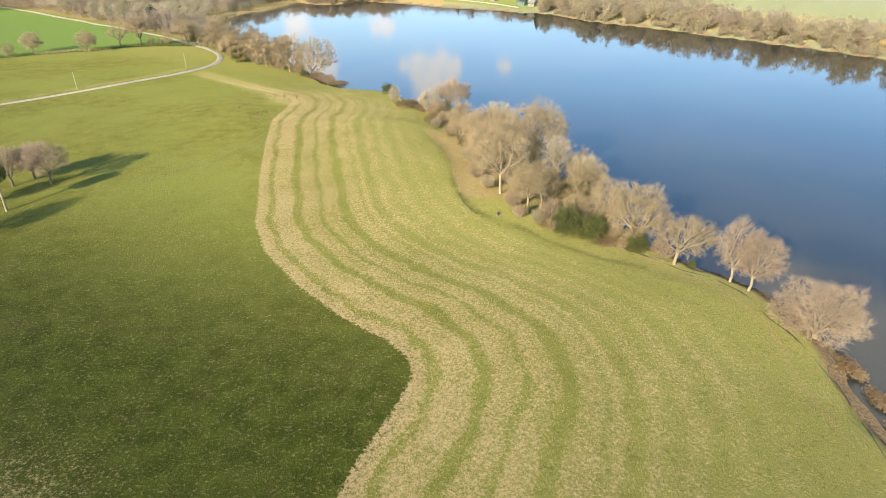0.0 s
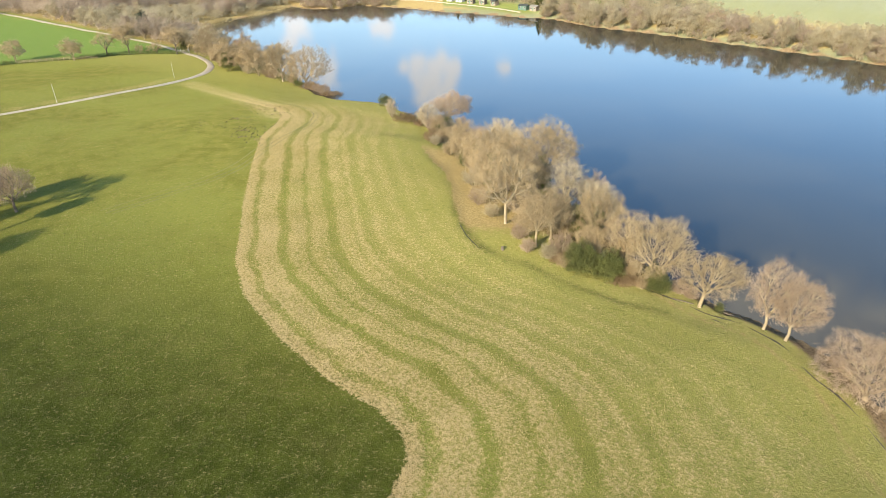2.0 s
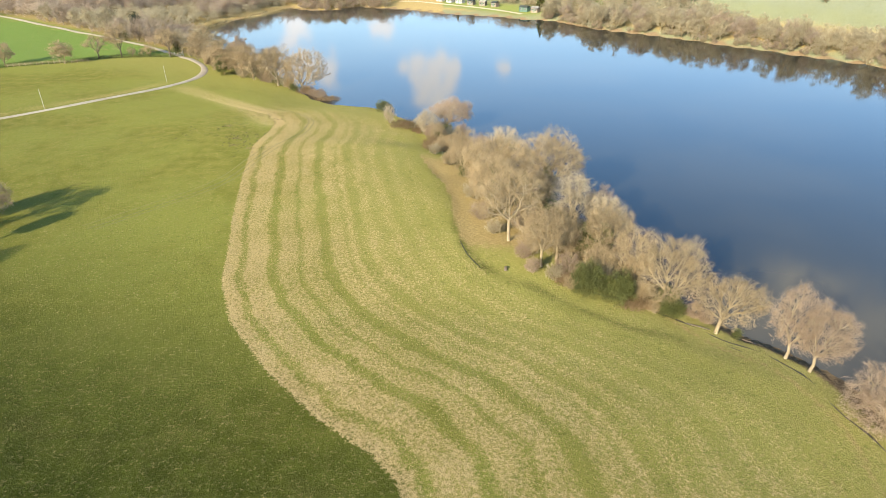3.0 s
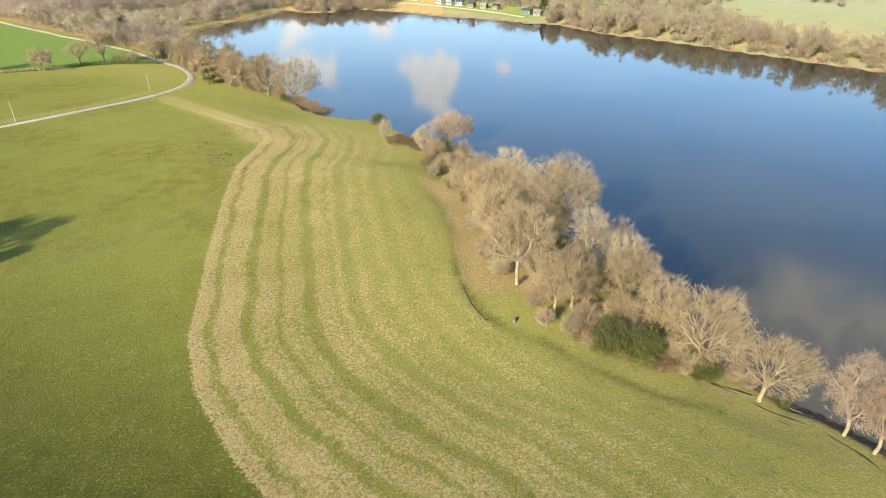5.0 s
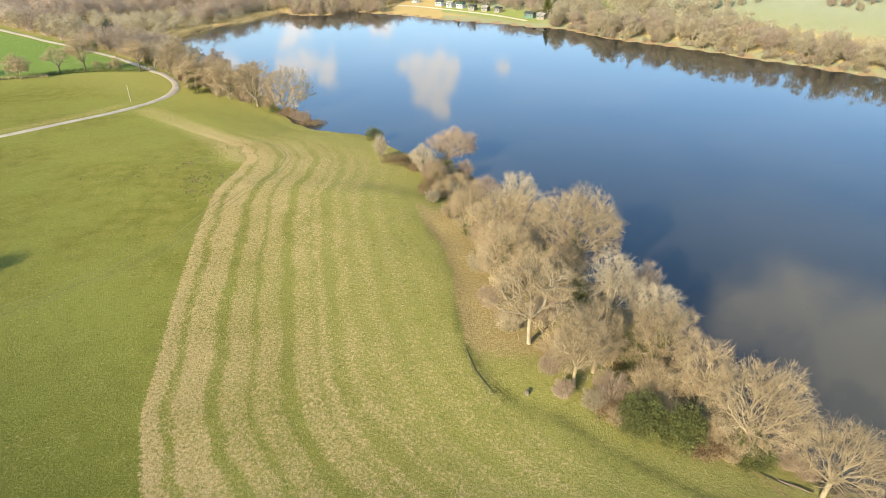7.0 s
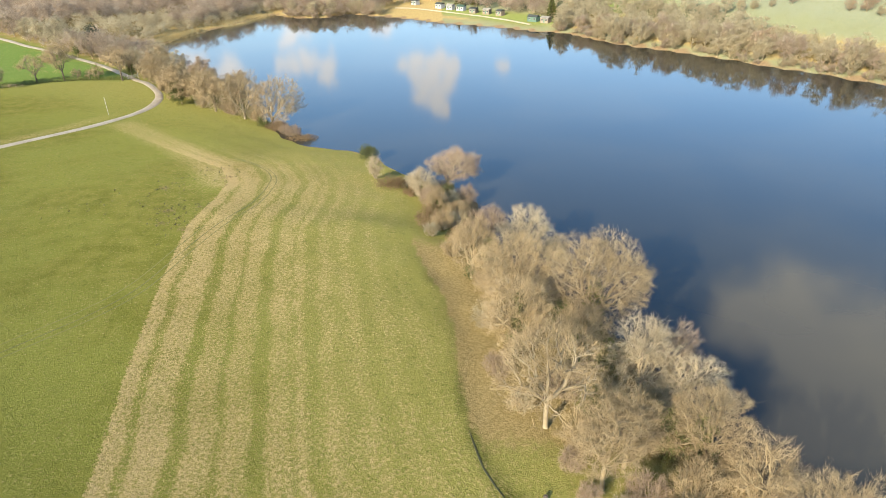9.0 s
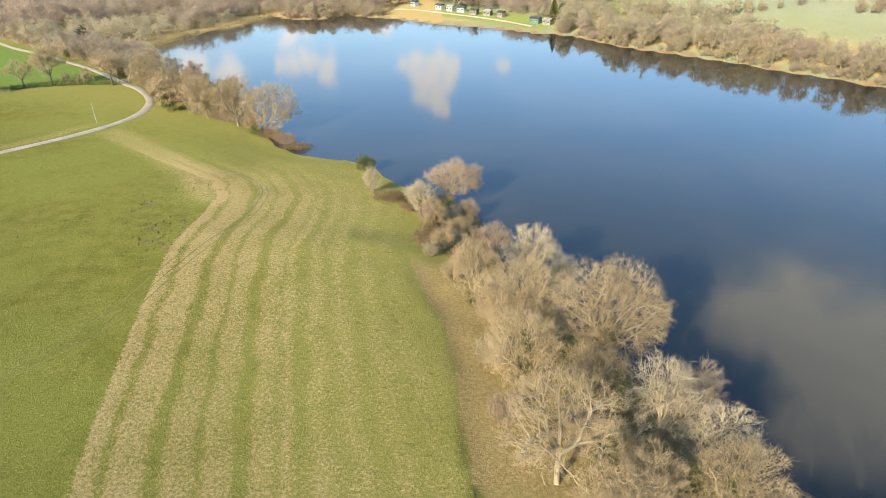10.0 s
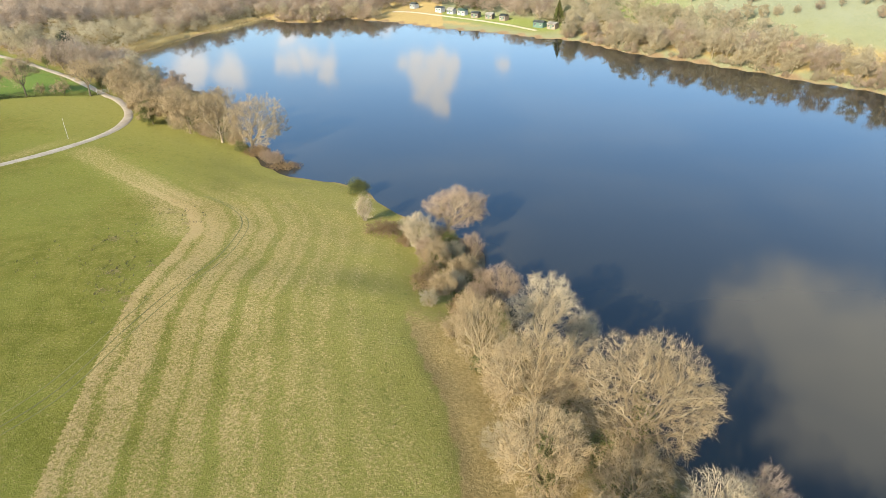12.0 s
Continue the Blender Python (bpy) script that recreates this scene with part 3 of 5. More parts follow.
fields = {"swath": swath * (1 - over) - 4 * over,
          "mown": smooth(230, 174, Y + 0.25 * (X + 40)),
          "trail": np.clip(smooth(6.5, 1.5, trail_d) * 0.75 + bump(X, Y, -44, 41, 8, 0.6) + bump(X, Y, -36, 200, 24, 0.42) + smooth(3.2, 0.8, np.abs(road_d - 4.6 - 1.2 * wave(X, Y, 9))) * (road_s < 0) * smooth(258, 236, Y) * 0.7, 0, 1),
          # darker near pasture outside the swaths; scarp and terrace shade is painted in
          "lush": np.clip(smooth(120, 60, Y + 0.35 * (X + 40)) * smooth(2.0, 0.2, swath), 0, 1) + smooth(1.2, 0.0, np.abs(scarp_d - 0.6)) * 0.5 * smooth(103, 107, Y) * smooth(130, 120, Y) * (scarp_s < 0) + smooth(1.1, 0.2, terrace_d) * 0.38 * smooth(0.2, 0.5, 0.5 + 0.5 * wave(X, Y, 2.6)),
          "crop": np.clip(smooth(-2, 3, hedge) * (road_s < 0) * (X < -60) + over * smooth(70, 140, D) * (X > 40) * 0.35 + bump(X, Y, 96, 432, 26, 0.9) + smooth(16, 8, shelf_d) * smooth(8, 12, D) * 0.45, 0, 1),
          # weight of the haze colour painted on the land across the lake
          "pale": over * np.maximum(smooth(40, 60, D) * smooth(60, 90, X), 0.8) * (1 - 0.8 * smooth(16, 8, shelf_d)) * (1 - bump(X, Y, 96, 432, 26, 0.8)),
          "rough": np.clip((smooth(1.6, 0, np.abs(D - 8.5 - 0.6 * wave(X, Y, 5))) * 0.55 + smooth(1.2, 0, np.abs(D - 13.5)) * 0.4) * smooth(106, 98, Y) * smooth(40, 60, Y) + np.maximum(np.maximum(smooth(42, 30, D) * smooth(107, 117, Y) * smooth(172, 155, Y) * smooth(0, 1, -scarp_d * scarp_s), smooth(13, 7, D) * smooth(94, 106, Y) * smooth(165, 155, Y)), smooth(3.5, 2, D)) * 0.85 * (1 - over) + over * smooth(55, 20, D) * (0.3 + 0.7 * smooth(6, 16, D)) * (1 - smooth(17, 9, shelf_d) * smooth(4, 9, D)) + smooth(3, 8, road_d * road_s) * (Y > 285) * (X < 0) * (D < 400), 0, 1),
          "bare": np.clip(over * smooth(9, 3, D) * 0.15 + smooth(2.6, 0.8, D) * 0.7 + smooth(4.6, 2.2, D) * smooth(102, 94, Y) * 0.5 + smooth(9.5, 6.0, D) * smooth(112, 104, Y) * 0.34 + smooth(2.2, 1.2, road_d) * 0.3 + mud, 0, 1)}
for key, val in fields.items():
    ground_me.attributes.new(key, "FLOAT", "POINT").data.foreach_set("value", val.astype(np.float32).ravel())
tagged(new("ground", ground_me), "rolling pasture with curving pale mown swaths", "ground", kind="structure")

wv = np.array([(-260, -420, LAKE_Z), (620, -420, LAKE_Z), (620, 560, LAKE_Z), (-260, 560, LAKE_Z)])
tagged(new("water", mesh_of("water", wv, [[0, 1, 2, 3]], WATER)), "calm dark lake mirroring blue sky and clouds", "lake", kind="structure")


# ---- the gravel track ----
def curve_through(pts, step=1.5):
    """A smooth line through the places given."""
    p = np.array(pts, float)
    p = np.concatenate([[2 * p[0] - p[1]], p, [2 * p[-1] - p[-2]]])
    out = []
    for i in range(1, len(p) - 2):
        k = max(2, int(np.linalg.norm(p[i + 1] - p[i]) / step))
        t = (np.arange(k) / k)[:, None]
        a, b, c, d = p[i - 1:i + 3]
        out.append(0.5 * (2 * b + (c - a) * t + (2 * a - 5 * b + 4 * c - d) * t ** 2 + (3 * b - a - 3 * c + d) * t ** 3))
    return np.concatenate(out + [p[-2][None]])


def ribbon(name, line, width, mat, lift=0.10, seed=0, taper=False):
    """A track with rounded edges lying on the ground."""
    line = curve_through(line)
    tan = unit(np.gradient(line, axis=0))
    nrm = np.stack([-tan[:, 1], tan[:, 0]], 1)
    prof = np.array([(-0.56, -0.25), (-0.5, 0.3), (-0.28, 0.85), (0.0, 1.0), (0.28, 0.85), (0.5, 0.3), (0.56, -0.25)])
    wid = width * (1 + 0.08 * np.sin(np.arange(len(line)) * 0.37 + seed))
    wid = wid * (np.sin(np.linspace(0.05, math.pi - 0.05, len(line))) * (1 + 0.4 * np.sin(np.arange(len(line)) * 1.9)) if taper else 1.0)
    pos = line[:, None] + nrm[:, None] * prof[None, :, 0:1] * wid[:, None, None]
    z = height(pos[..., 0], pos[..., 1]) + prof[None, :, 1] * lift
    v = np.concatenate([pos, z[..., None]], 2).reshape(-1, 3)
    m, k = len(line), len(prof)
    i = np.arange(m * k).reshape(m, k)
    return mesh_of(name, v, np.stack([i[:-1, :-1], i[:-1, 1:], i[1:, 1:], i[1:, :-1]], -1).reshape(-1, 4), mat, True)


tagged(new("road", ribbon("road", ROAD, 2.3, GRAVEL, 0.16)), "pale gravel farm track curving round a pasture", "track", kind="structure")

# ---- trees along the near shore ----
PALE, PINK, TAN = (BARK_PALE, TWIG_PALE), (BARK, TWIG_PINK), (BARK, TWIG)
SHORE_TREES = "bare trees along the shore"


def tree(x, y, tall, wide, label, seed, group=SHORE_TREES, extra=(), turn=0, **kw):
    kw.setdefault("ends", int(95 + 8.5 * wide * wide))
    return stand("tree", (*tree_meshes(seed, tall, wide, **kw), *extra), x, y, label, "tree", group, turn)


def ivy(seed, r, tall, n=2600):
    return leaf_mesh("ivy", seed, n, r, r, tall, 0.16, LEAF, 2.0)


tree(50.6, 74.5, 8.7, 13.2, "wide bare tree with pinkish twigs at the water's edge", 11, mats=PINK, twigs=14, bole=0.10, low=-0.75, first=8)
tree(45.7, 85.4, 10.3, 7.4, "slim bare oval tree with a pale trunk on the bank", 12, twigs=16, mats=(BARK_PALE, TWIG_PINK), lean=(1.3, 0.2), bole=0.2, low=-0.9)
tree(44.0, 88.3, 11.2, 7.2, "tall bare oval tree with a pale trunk on the bank", 13, twigs=16, mats=(BARK_PALE, TWIG_PINK), lean=(0.4, 0), bole=0.2, low=-0.9)
tree(37.0, 94.2, 8.6, 10.5, "gnarled old tree with twisted pale limbs on the bank", 14, mats=(BARK, TWIG), lean=(2.0, 0.8), bole=0.25, tip=0.018, ends=640, droop=0.4)
tree(31.8, 99.6, 12.2, 11.4, "round-headed bare oak with ivy on its trunk", 15, low=-0.8, extra=(ivy(151, 1.9, 2.6, 3200),))
tree(25.2, 112, 11.5, 9.5, "bare tan tree in a crowded shore copse", 16, extra=(ivy(161, 1.5, 5.0, 2800),), low=-0.8)
tree(28.6, 106.5, 10, 8.5, "bare tan tree in a crowded shore copse", 17, low=-0.9)
tree(9.8, 115.3, 13.2, 13.0, "large bare oak with a stout pale trunk beside the pasture", 18, mats=(BARK_PALE, TWIG), bole=0.3, low=-0.7, ends=950, twigs=12, tip=0.019, bole_r=0.27)
tree(14.2, 107.6, 9.6, 7.5, "bare forked tree at the edge of the pasture", 19, bole=0.3)
tree(17, 110.5, 9.5, 7.5, "bare forked tree at the edge of the pasture", 20, bole=0.25)
tree(21.6, 121.5, 13.5, 9.6, "bleached bare tree with drooping limbs", 21, mats=PALE, droop=0.6, bole=0.3, fill=1.8, tip=0.018, ends=640)
tree(24.6, 118.5, 11.0, 8.6, "bleached bare tree leaning out over the water", 22, mats=PALE, droop=0.6, lean=(2.2, -0.5), bole=0.3, tip=0.018, ends=600)
tree(9.0, 141, 12.5, 12.5, "broad bare tree with dense tan twigs", 23, low=-0.85)
tree(8.2, 129, 11.5, 10.0, "broad bare tree with dense tan twigs", 24, extra=(ivy(241, 1.3, 5.2, 2800),), low=-0.85)
tree(19.0, 135.5, 16.3, 15.5, "great domed bare oak above the lake", 25, extra=(ivy(251, 1.5, 6.0, 3400),), mats=(BARK_PALE, TWIG), bole=0.3, power=0.42, low=-0.6)
tree(26.0, 128, 10.5, 6.5, "slender bare tree leaning to the water", 26, lean=(1.5, -1), mats=PINK)
tree(15.5, 127.5, 9.5, 8.0, "bare tree with ivy among the copse", 27, extra=(ivy(271, 1.6, 3.2),))
tree(12.5, 159.5, 13.0, 10.5, "vase-shaped silvery bare tree", 28, mats=PALE, bole=0.12, droop=0.0, straight=0.5, fill=2.0)
tree(8.2, 173, 7.0, 7.2, "small round bare tree at the water's edge", 29, mats=PINK, bole=0.12, low=-0.9)
tree(15.5, 157, 9.5, 5.0, "small silvery bare tree leaning to the lake", 30, lean=(2.6, 0.5), mats=PALE, bole=0.12, droop=0)
tree(3.4, 150.5, 11.5, 7.0, "slender bare tree at the edge of the pasture", 31, bole=0.2, low=-0.9, extra=(ivy(311, 0.6, 2.2, 900),))
tree(-0.5, 195.0, 8.8, 12.2, "dome-crowned bare tree leaning over the lake", 32, mats=PINK, lean=(2.6, 2.6), bole=0.26, low=-0.6, oval=11)


def shrub(x, y, tall, wide, label, seed, mats=None, extra=(), **kw):
    kw.setdefault("ends", int(50 + 11 * wide * wide))
    return stand("shrub", (*[m for m in tree_meshes(seed, tall, wide, bole=0.06, stems=5, mats=mats, low=-0.95, twig_len=0.7, tip=0.018, **kw)], *extra), x, y, label, "shrub", "shrubs along the shore")


def thicket(x, y, rx, ry, rz, label, seed, mat, n=5200, size=0.16, category="bush", name="bush"):
    return stand(name, (leaf_mesh("foliage", seed, n, rx, ry, rz, size, mat, 2.2),), x, y, label, category, "shrubs along the shore", sink=0.1)


shrub(-5.2, 188.5, 7.2, 6.8, "pale leafless shrub with upright stems", 41, PALE)
shrub(-2.0, 181, 5.8, 5.2, "leafless shrub grown through with ivy", 42, TAN, (ivy(421, 1.5, 1.9, 2600),))
shrub(4.0, 187.5, 5.2, 4.4, "pinkish leafless shrub by the water", 43, PINK)
shrub(1.8, 178, 4.8, 5.4, "tan leafless shrub with tangled stems", 44, TAN)
shrub(-1.0, 171, 4.0, 5.0, "tan leafless shrub with tangled stems", 45, TAN)
shrub(2.6, 163, 5.0, 5.0, "tan leafless shrub with tangled stems", 46, TAN)
shrub(-16.2, 201, 6.0, 4.0, "pale narrow leafless shrub", 47, PALE)
shrub(12, 150, 5.5, 6.0, "tan leafless shrub with tangled stems", 48, TAN)
shrub(20, 114, 6.0, 6.5, "tan leafless shrub among the trees", 49, TAN)
shrub(22.5, 106, 6.5, 6.0, "tan leafless shrub among the trees", 50, TAN)
shrub(-43.3, 241, 4.0, 5.0, "pinkish leafless shrub by the water", 51, PINK)
thicket(20.4, 101.5, 2.7, 2.2, 3.3, "dark evergreen holly bush at the field's edge", 61, LEAF, 12000, 0.12)
thicket(24.6, 100.2, 2.6, 2.2, 3.0, "dark evergreen holly bush at the field's edge", 62, LEAF, 10000, 0.12)
thicket(-19.4, 217, 2.3, 2.0, 2.3, "small ivy-clad bush on the spit", 63, LEAF, 3000)
thicket(-11.7, 194, 3.9, 2.2, 1.9, "russet bramble thicket with dry leaves", 64, BRAMBLE, 6000, 0.11)
thicket(-3.6, 173.5, 2.6, 6.0, 1.6, "russet bramble thicket with dry leaves", 65, BRAMBLE, 7000, 0.11)
thicket(-48.8, 246.4, 3.4, 2.4, 1.8, "russet bramble tangle at the foot of an oak", 67, BRAMBLE, 4200, 0.14)
thicket(-53.2, 248.2, 2.0, 1.6, 2.0, "dark ivy at the foot of an oak", 68, LEAF, 2400, 0.14)
thicket(-40, 237, 4.5, 2.6, 1.4, "low russet bramble thicket", 66, BRAMBLE, 5000, 0.11)

# ---- trees about the track ----
TRACK_TREES = "bare trees by the track"


def dome_tree(seed, tall, wide, clumps=60, per=22, flake=0.9, flake_w=0.14, bole=0.18, mats=None, low=-0.5, fill=4.0, limb=0.030, spray=0.17, lean=(0, 0), limbs=True):
    """A bare tree whose crown is a dome of many small sprays of twigs on real limbs."""
    rng = np.random.default_rng(seed)
    bark, twig = mats or (BARK, TWIG)
    crown_h = tall * (1 - bole)
    centre = np.array([lean[0], lean[1], tall - crown_h * 0.5])
    core = crown_points(rng, clumps, centre, wide / 2 * 0.86, wide / 2 * 0.86, crown_h * 0.44, seed * 0.37, low, fill)
    out = unit((core - centre) / np.array([1, 1, 0.8]))
    at, o = np.repeat(core, per, 0), np.repeat(out, per, 0)
    n = len(at)
    d = unit(rng.normal(size=(n, 3)))
    r = np.repeat(spray * wide * rng.uniform(0.6, 1.25, clumps), per)[:, None]
    at = at + d * r * rng.random((n, 1)) ** 0.5 * np.array([1, 1, 0.75])
    at[:, 2] = np.maximum(at[:, 2], 0.15)
    face = unit(d * 0.55 + o * 0.55 + np.array([0, 0, 0.30]) + rng.normal(size=(n, 3)) * 0.42)
    w = unit(o * 0.75 + np.array([0, 0, 0.25]) + rng.normal(size=(n, 3)) * 0.75)
    w = unit(w - face * (w * face).sum(1, keepdims=True) * 0.8)
    side = unit(np.cross(w, face)) * (flake_w / 2)
    tip = at + w * (flake * rng.uniform(0.5, 1.3, (n, 1)))
    verts = np.stack([at - side, tip, at + side], 1).reshape(-1, 3)
    crown = mesh_of("crown", verts, np.arange(len(verts)).reshape(-1, 3), twig)
    if not limbs:
        return None, crown
    fork = np.array([lean[0] * bole, lean[1] * bole, tall * bole])
    segs, _ = branching(rng, fork, core, limb, 0.44, 5, 0.42)
    rr = limb * clumps ** 0.44
    segs += [(np.array([0, 0, -0.6]), fork * 0.3, rr * 1.4, rr * 1.05, rr), (fork * 0.3, fork, rr * 1.05, rr, rr)]
    v, fq = tubes(np.array([q[0] for q in segs]), np.array([q[1] for q in segs]), np.array([q[2] for q in segs]), np.array([q[3] for q in segs]), 4)
    return mesh_of("trunk", v, fq, bark, True), crown


def oak(x, y, tall, wide, label, seed, extra=(), **kw):
    return stand("tree", (*dome_tree(seed, tall, wide, **kw), *extra), x, y, label, "tree", TRACK_TREES)


FINE = dict(clumps=200, per=66, flake=0.62, flake_w=0.082, limb=0.022, spray=0.105, fill=3.0)
tree(-51.4, 250.0, 15.6, 17.0, "spreading bare oak leaning over the lake's edge", 71, TRACK_TREES, lean=(2.6, 0.5), ends=1050, twigs=11, tip=0.02, twig_w=0.052, twig_len=0.85, bole=0.13, mats=(BARK_PALE, TWIG), low=-0.9)
tree(-60.4, 254.4, 14.8, 14.6, "bare oak in a lakeside clump", 72, TRACK_TREES, ends=950, twigs=11, tip=0.02, twig_w=0.052, twig_len=0.85, bole=0.13, mats=(BARK_PALE, TWIG), low=-0.9)
oak(-70.2, 258.6, 13.4, 13.0, "dense bare oak in a lakeside clump", 73, bole=0.08, mats=(BARK, TWIG), low=-0.95, **FINE)
oak(-82.4, 264.0, 12.8, 10.4, "bare tree clothed in ivy beside the track", 74, (ivy(741, 1.7, 5.0, 3000),), bole=0.06, mats=TAN, low=-0.9, **FINE)
oak(-76.8, 264.5, 12.0, 11.0, "bare oak in a lakeside clump", 75, bole=0.12, mats=TAN, low=-0.8, **FINE)
oak(-65.5, 266.0, 12.0, 11.0, "bare oak in a lakeside clump", 76, bole=0.12, mats=TAN, low=-0.8, **FINE)
oak(-80.0, 279.0, 12.4, 9.5, "bare tree with ivy in its crown by the lake", 77, (ivy(771, 2.2, 6.2, 2600),), bole=0.1, mats=PINK, low=-0.8, **FINE)
oak(-94.6, 279.5, 15.2, 13.0, "tall bare rounded tree at the bend of the track", 78, bole=0.08, mats=TAN, low=-0.9, **FINE)
oak(-88.0, 271.0, 9.5, 9.5, "low bare tree at the bend of the track", 79, bole=0.06, mats=TAN, low=-0.9, **FINE)
oak(-111.6, 289.4, 11.6, 12.8, "dark-limbed bare oak beside the field gate", 80, bole=0.28, mats=(BARK_DARK, TWIG), low=-0.35, clumps=140, per=56, flake=0.62, flake_w=0.08, limb=0.032, spray=0.10, fill=3.0)
oak(-130.0, 286.6, 12.4, 11.8, "dark-limbed bare oak in the field hedge", 81, bole=0.27, mats=(BARK_DARK, TWIG), low=-0.35, clumps=140, per=56, flake=0.62, flake_w=0.08, limb=0.032, spray=0.10, fill=3.0)
oak(-137.6, 283.4, 9.6, 10.0, "dark-limbed bare oak in the field hedge", 82, bole=0.27, mats=(BARK_DARK, TWIG), low=-0.35, clumps=90, per=24, flake=0.85, flake_w=0.06, limb=0.034, spray=0.10)
oak(-146.4, 273.8, 8.8, 9.5, "bare rounded tree by the field fence", 83, bole=0.14, mats=TAN, low=-0.7, clumps=110, per=48, flake=0.6, flake_w=0.085, limb=0.03, spray=0.11)
oak(-168.0, 271.5, 9.0, 9.0, "bare rounded tree by the field fence", 84, bole=0.14, mats=TAN, low=-0.7, clumps=110, per=48, flake=0.6, flake_w=0.085, limb=0.03, spray=0.11)
oak(-175.0, 266.5, 6.0, 6.0, "small bare tree in the field hedge", 85, bole=0.1, mats=TAN, low=-0.8, clumps=60, per=22, flake=0.7, flake_w=0.08, limb=0.03, spray=0.13)
for i, (x, y, k) in enumerate(((-126.5, 288.6, 0.72), (-119.8, 289.4, 0.95), (-123.4, 290.4, 0.55), (-182, 263, 0.8), (-99.0, 285.6, 0.6), (-103, 289, 0.7))):
    stand("shrub", dome_tree(860 + i, 6.0, 5.2, clumps=46, per=24, flake=0.7, flake_w=0.08, bole=0.04, low=-0.95, limb=0.022, spray=0.14, mats=(BARK_DARK, TWIG)), x, y,
          "leafless twiggy shrub in the field hedge", "shrub", "hedge shrubs", i * 50.0, k)


# ---- far woods ----
FAR_WOOD = dict(clumps=64, per=34, flake=0.75, flake_w=0.15, limb=0.032, spray=0.13, fill=3.0)
BUSH = [dome_tree(260 + i, 5.2, 7.4, clumps=50, per=28, flake=0.7, flake_w=0.10, bole=0.03, low=-0.95, limb=0.03, spray=0.15, mats=(BARK, (SCRUB, WOOD)[i])) for i in range(2)]
FAR = [dome_tree(200 + i, (10, 11.5, 9, 10, 12, 9.5, 10)[i], (9, 9.5, 8, 10, 8.5, 10, 7.5)[i], bole=(0.06, 0.10, 0.03, 0.06, 0.12, 0.05, 0.03)[i], low=-0.95,
                 mats=((BARK, SCRUB), (BARK_PALE, WOOD), (BARK, SCRUB), (BARK, TWIG_PINK), (BARK_PALE, SCRUB), (BARK, WOOD), (BARK, SCRUB))[i], **FAR_WOOD) for i in range(7)]
rng = np.random.default_rng(5)


def far_tree(x, y, k, size, label, group):
    return stand("tree", FAR[k % len(FAR)], x, y, label, "tree", group, rng.uniform(0, 360), size)


for x, y, s in ((-95, 297, 1.0), (-86, 291, 0.85), (-102, 300, 1.15), (-106, 312, 1.0), (-97, 308, 0.85), (-112, 303, 1.1), (-121, 313, 1.2), (-116, 325, 1.0), (-131, 322, 1.1), (-127, 334, 1.05),
                (-143, 333, 1.2), (-155, 343, 1.1), (-166, 352, 1.25), (-178, 361, 1.1), (-190, 371, 1.2), (-203, 382, 1.15), (-218, 395, 1.2)):
    far_tree(x, y, int(rng.integers(7)), s, "bare woodland tree at the edge of the track", TRACK_TREES)
for x, y, turn in ((-111.0, 295.8, 0), (-149, 333.5, 90)):
    stand("tree", (*dome_tree(870, 8.5, 5.0, clumps=40, per=16, flake=0.8, flake_w=0.10, bole=0.3, limb=0.04, spray=0.13), ivy(872, 1.5, 3.4, 2000)), x, y, "bare tree smothered in ivy beside the track", "tree", TRACK_TREES, turn)


def scatter(x0, x1, y0, y1, gap, keep):
    """Places on a jittered lattice for which keep() holds."""
    xs, ys = np.meshgrid(np.arange(x0, x1, gap), np.arange(y0, y1, gap))
    xs = (xs + rng.uniform(-0.45, 0.45, xs.shape) * gap).ravel()
    ys = (ys + rng.uniform(-0.45, 0.45, ys.shape) * gap).ravel()
    d = shore_distance(xs, ys)
    r, side = to_line(xs, ys, np.array(ROAD, float), False)
    ok = keep(xs, ys, d, r * side)
    return xs[ok], ys[ok]


LITE = [dome_tree(300 + i, 10, (9.5, 10.5, 8.5, 9.5)[i], clumps=36, per=28, flake=0.85, flake_w=0.19, bole=0.04, low=-0.8, spray=0.16, fill=3.5, limbs=False)[1] for i in range(4)]


def wood(name, xs, ys, sizes, label, mat):
    """A far wood in one mesh."""
    kinds = []
    for me in LITE:
        v = np.empty(len(me.vertices) * 3, np.float32)
        me.vertices.foreach_get("co", v)
        f = np.empty(len(me.polygons) * 3, np.int32)
        me.polygons.foreach_get("vertices", f)
        kinds.append((v.reshape(-1, 3), f.reshape(-1, 3)))
    vs, fs, n = [], [], 0
    for x, y, z, s in zip(xs, ys, height(xs, ys), sizes):
        v, f = kinds[int(rng.integers(4))]
        a = rng.uniform(0, 6.28)
        c, q = math.cos(a), math.sin(a)
        turn = np.array([(c, q, 0), (-q, c, 0), (0, 0, 1)])
        vs.append(v @ turn * np.array([s, s, s * rng.uniform(0.8, 1.15)]) + (x, y, z))
        fs.append(f + n)
        n += len(v)
    me = mesh_of(name, np.concatenate(vs), np.concatenate(fs), mat)
    return tagged(new(name, me), label, "woodland", kind="stuff")


wx, wy = scatter(-330, -60, 290, 560, 9.0, lambda x, y, d, r: ((d > 7) & (r > 9) | (y > 425 - 0.2 * (x + 300)) & (x < -200)) & ((x < -112) | (y > 330)))
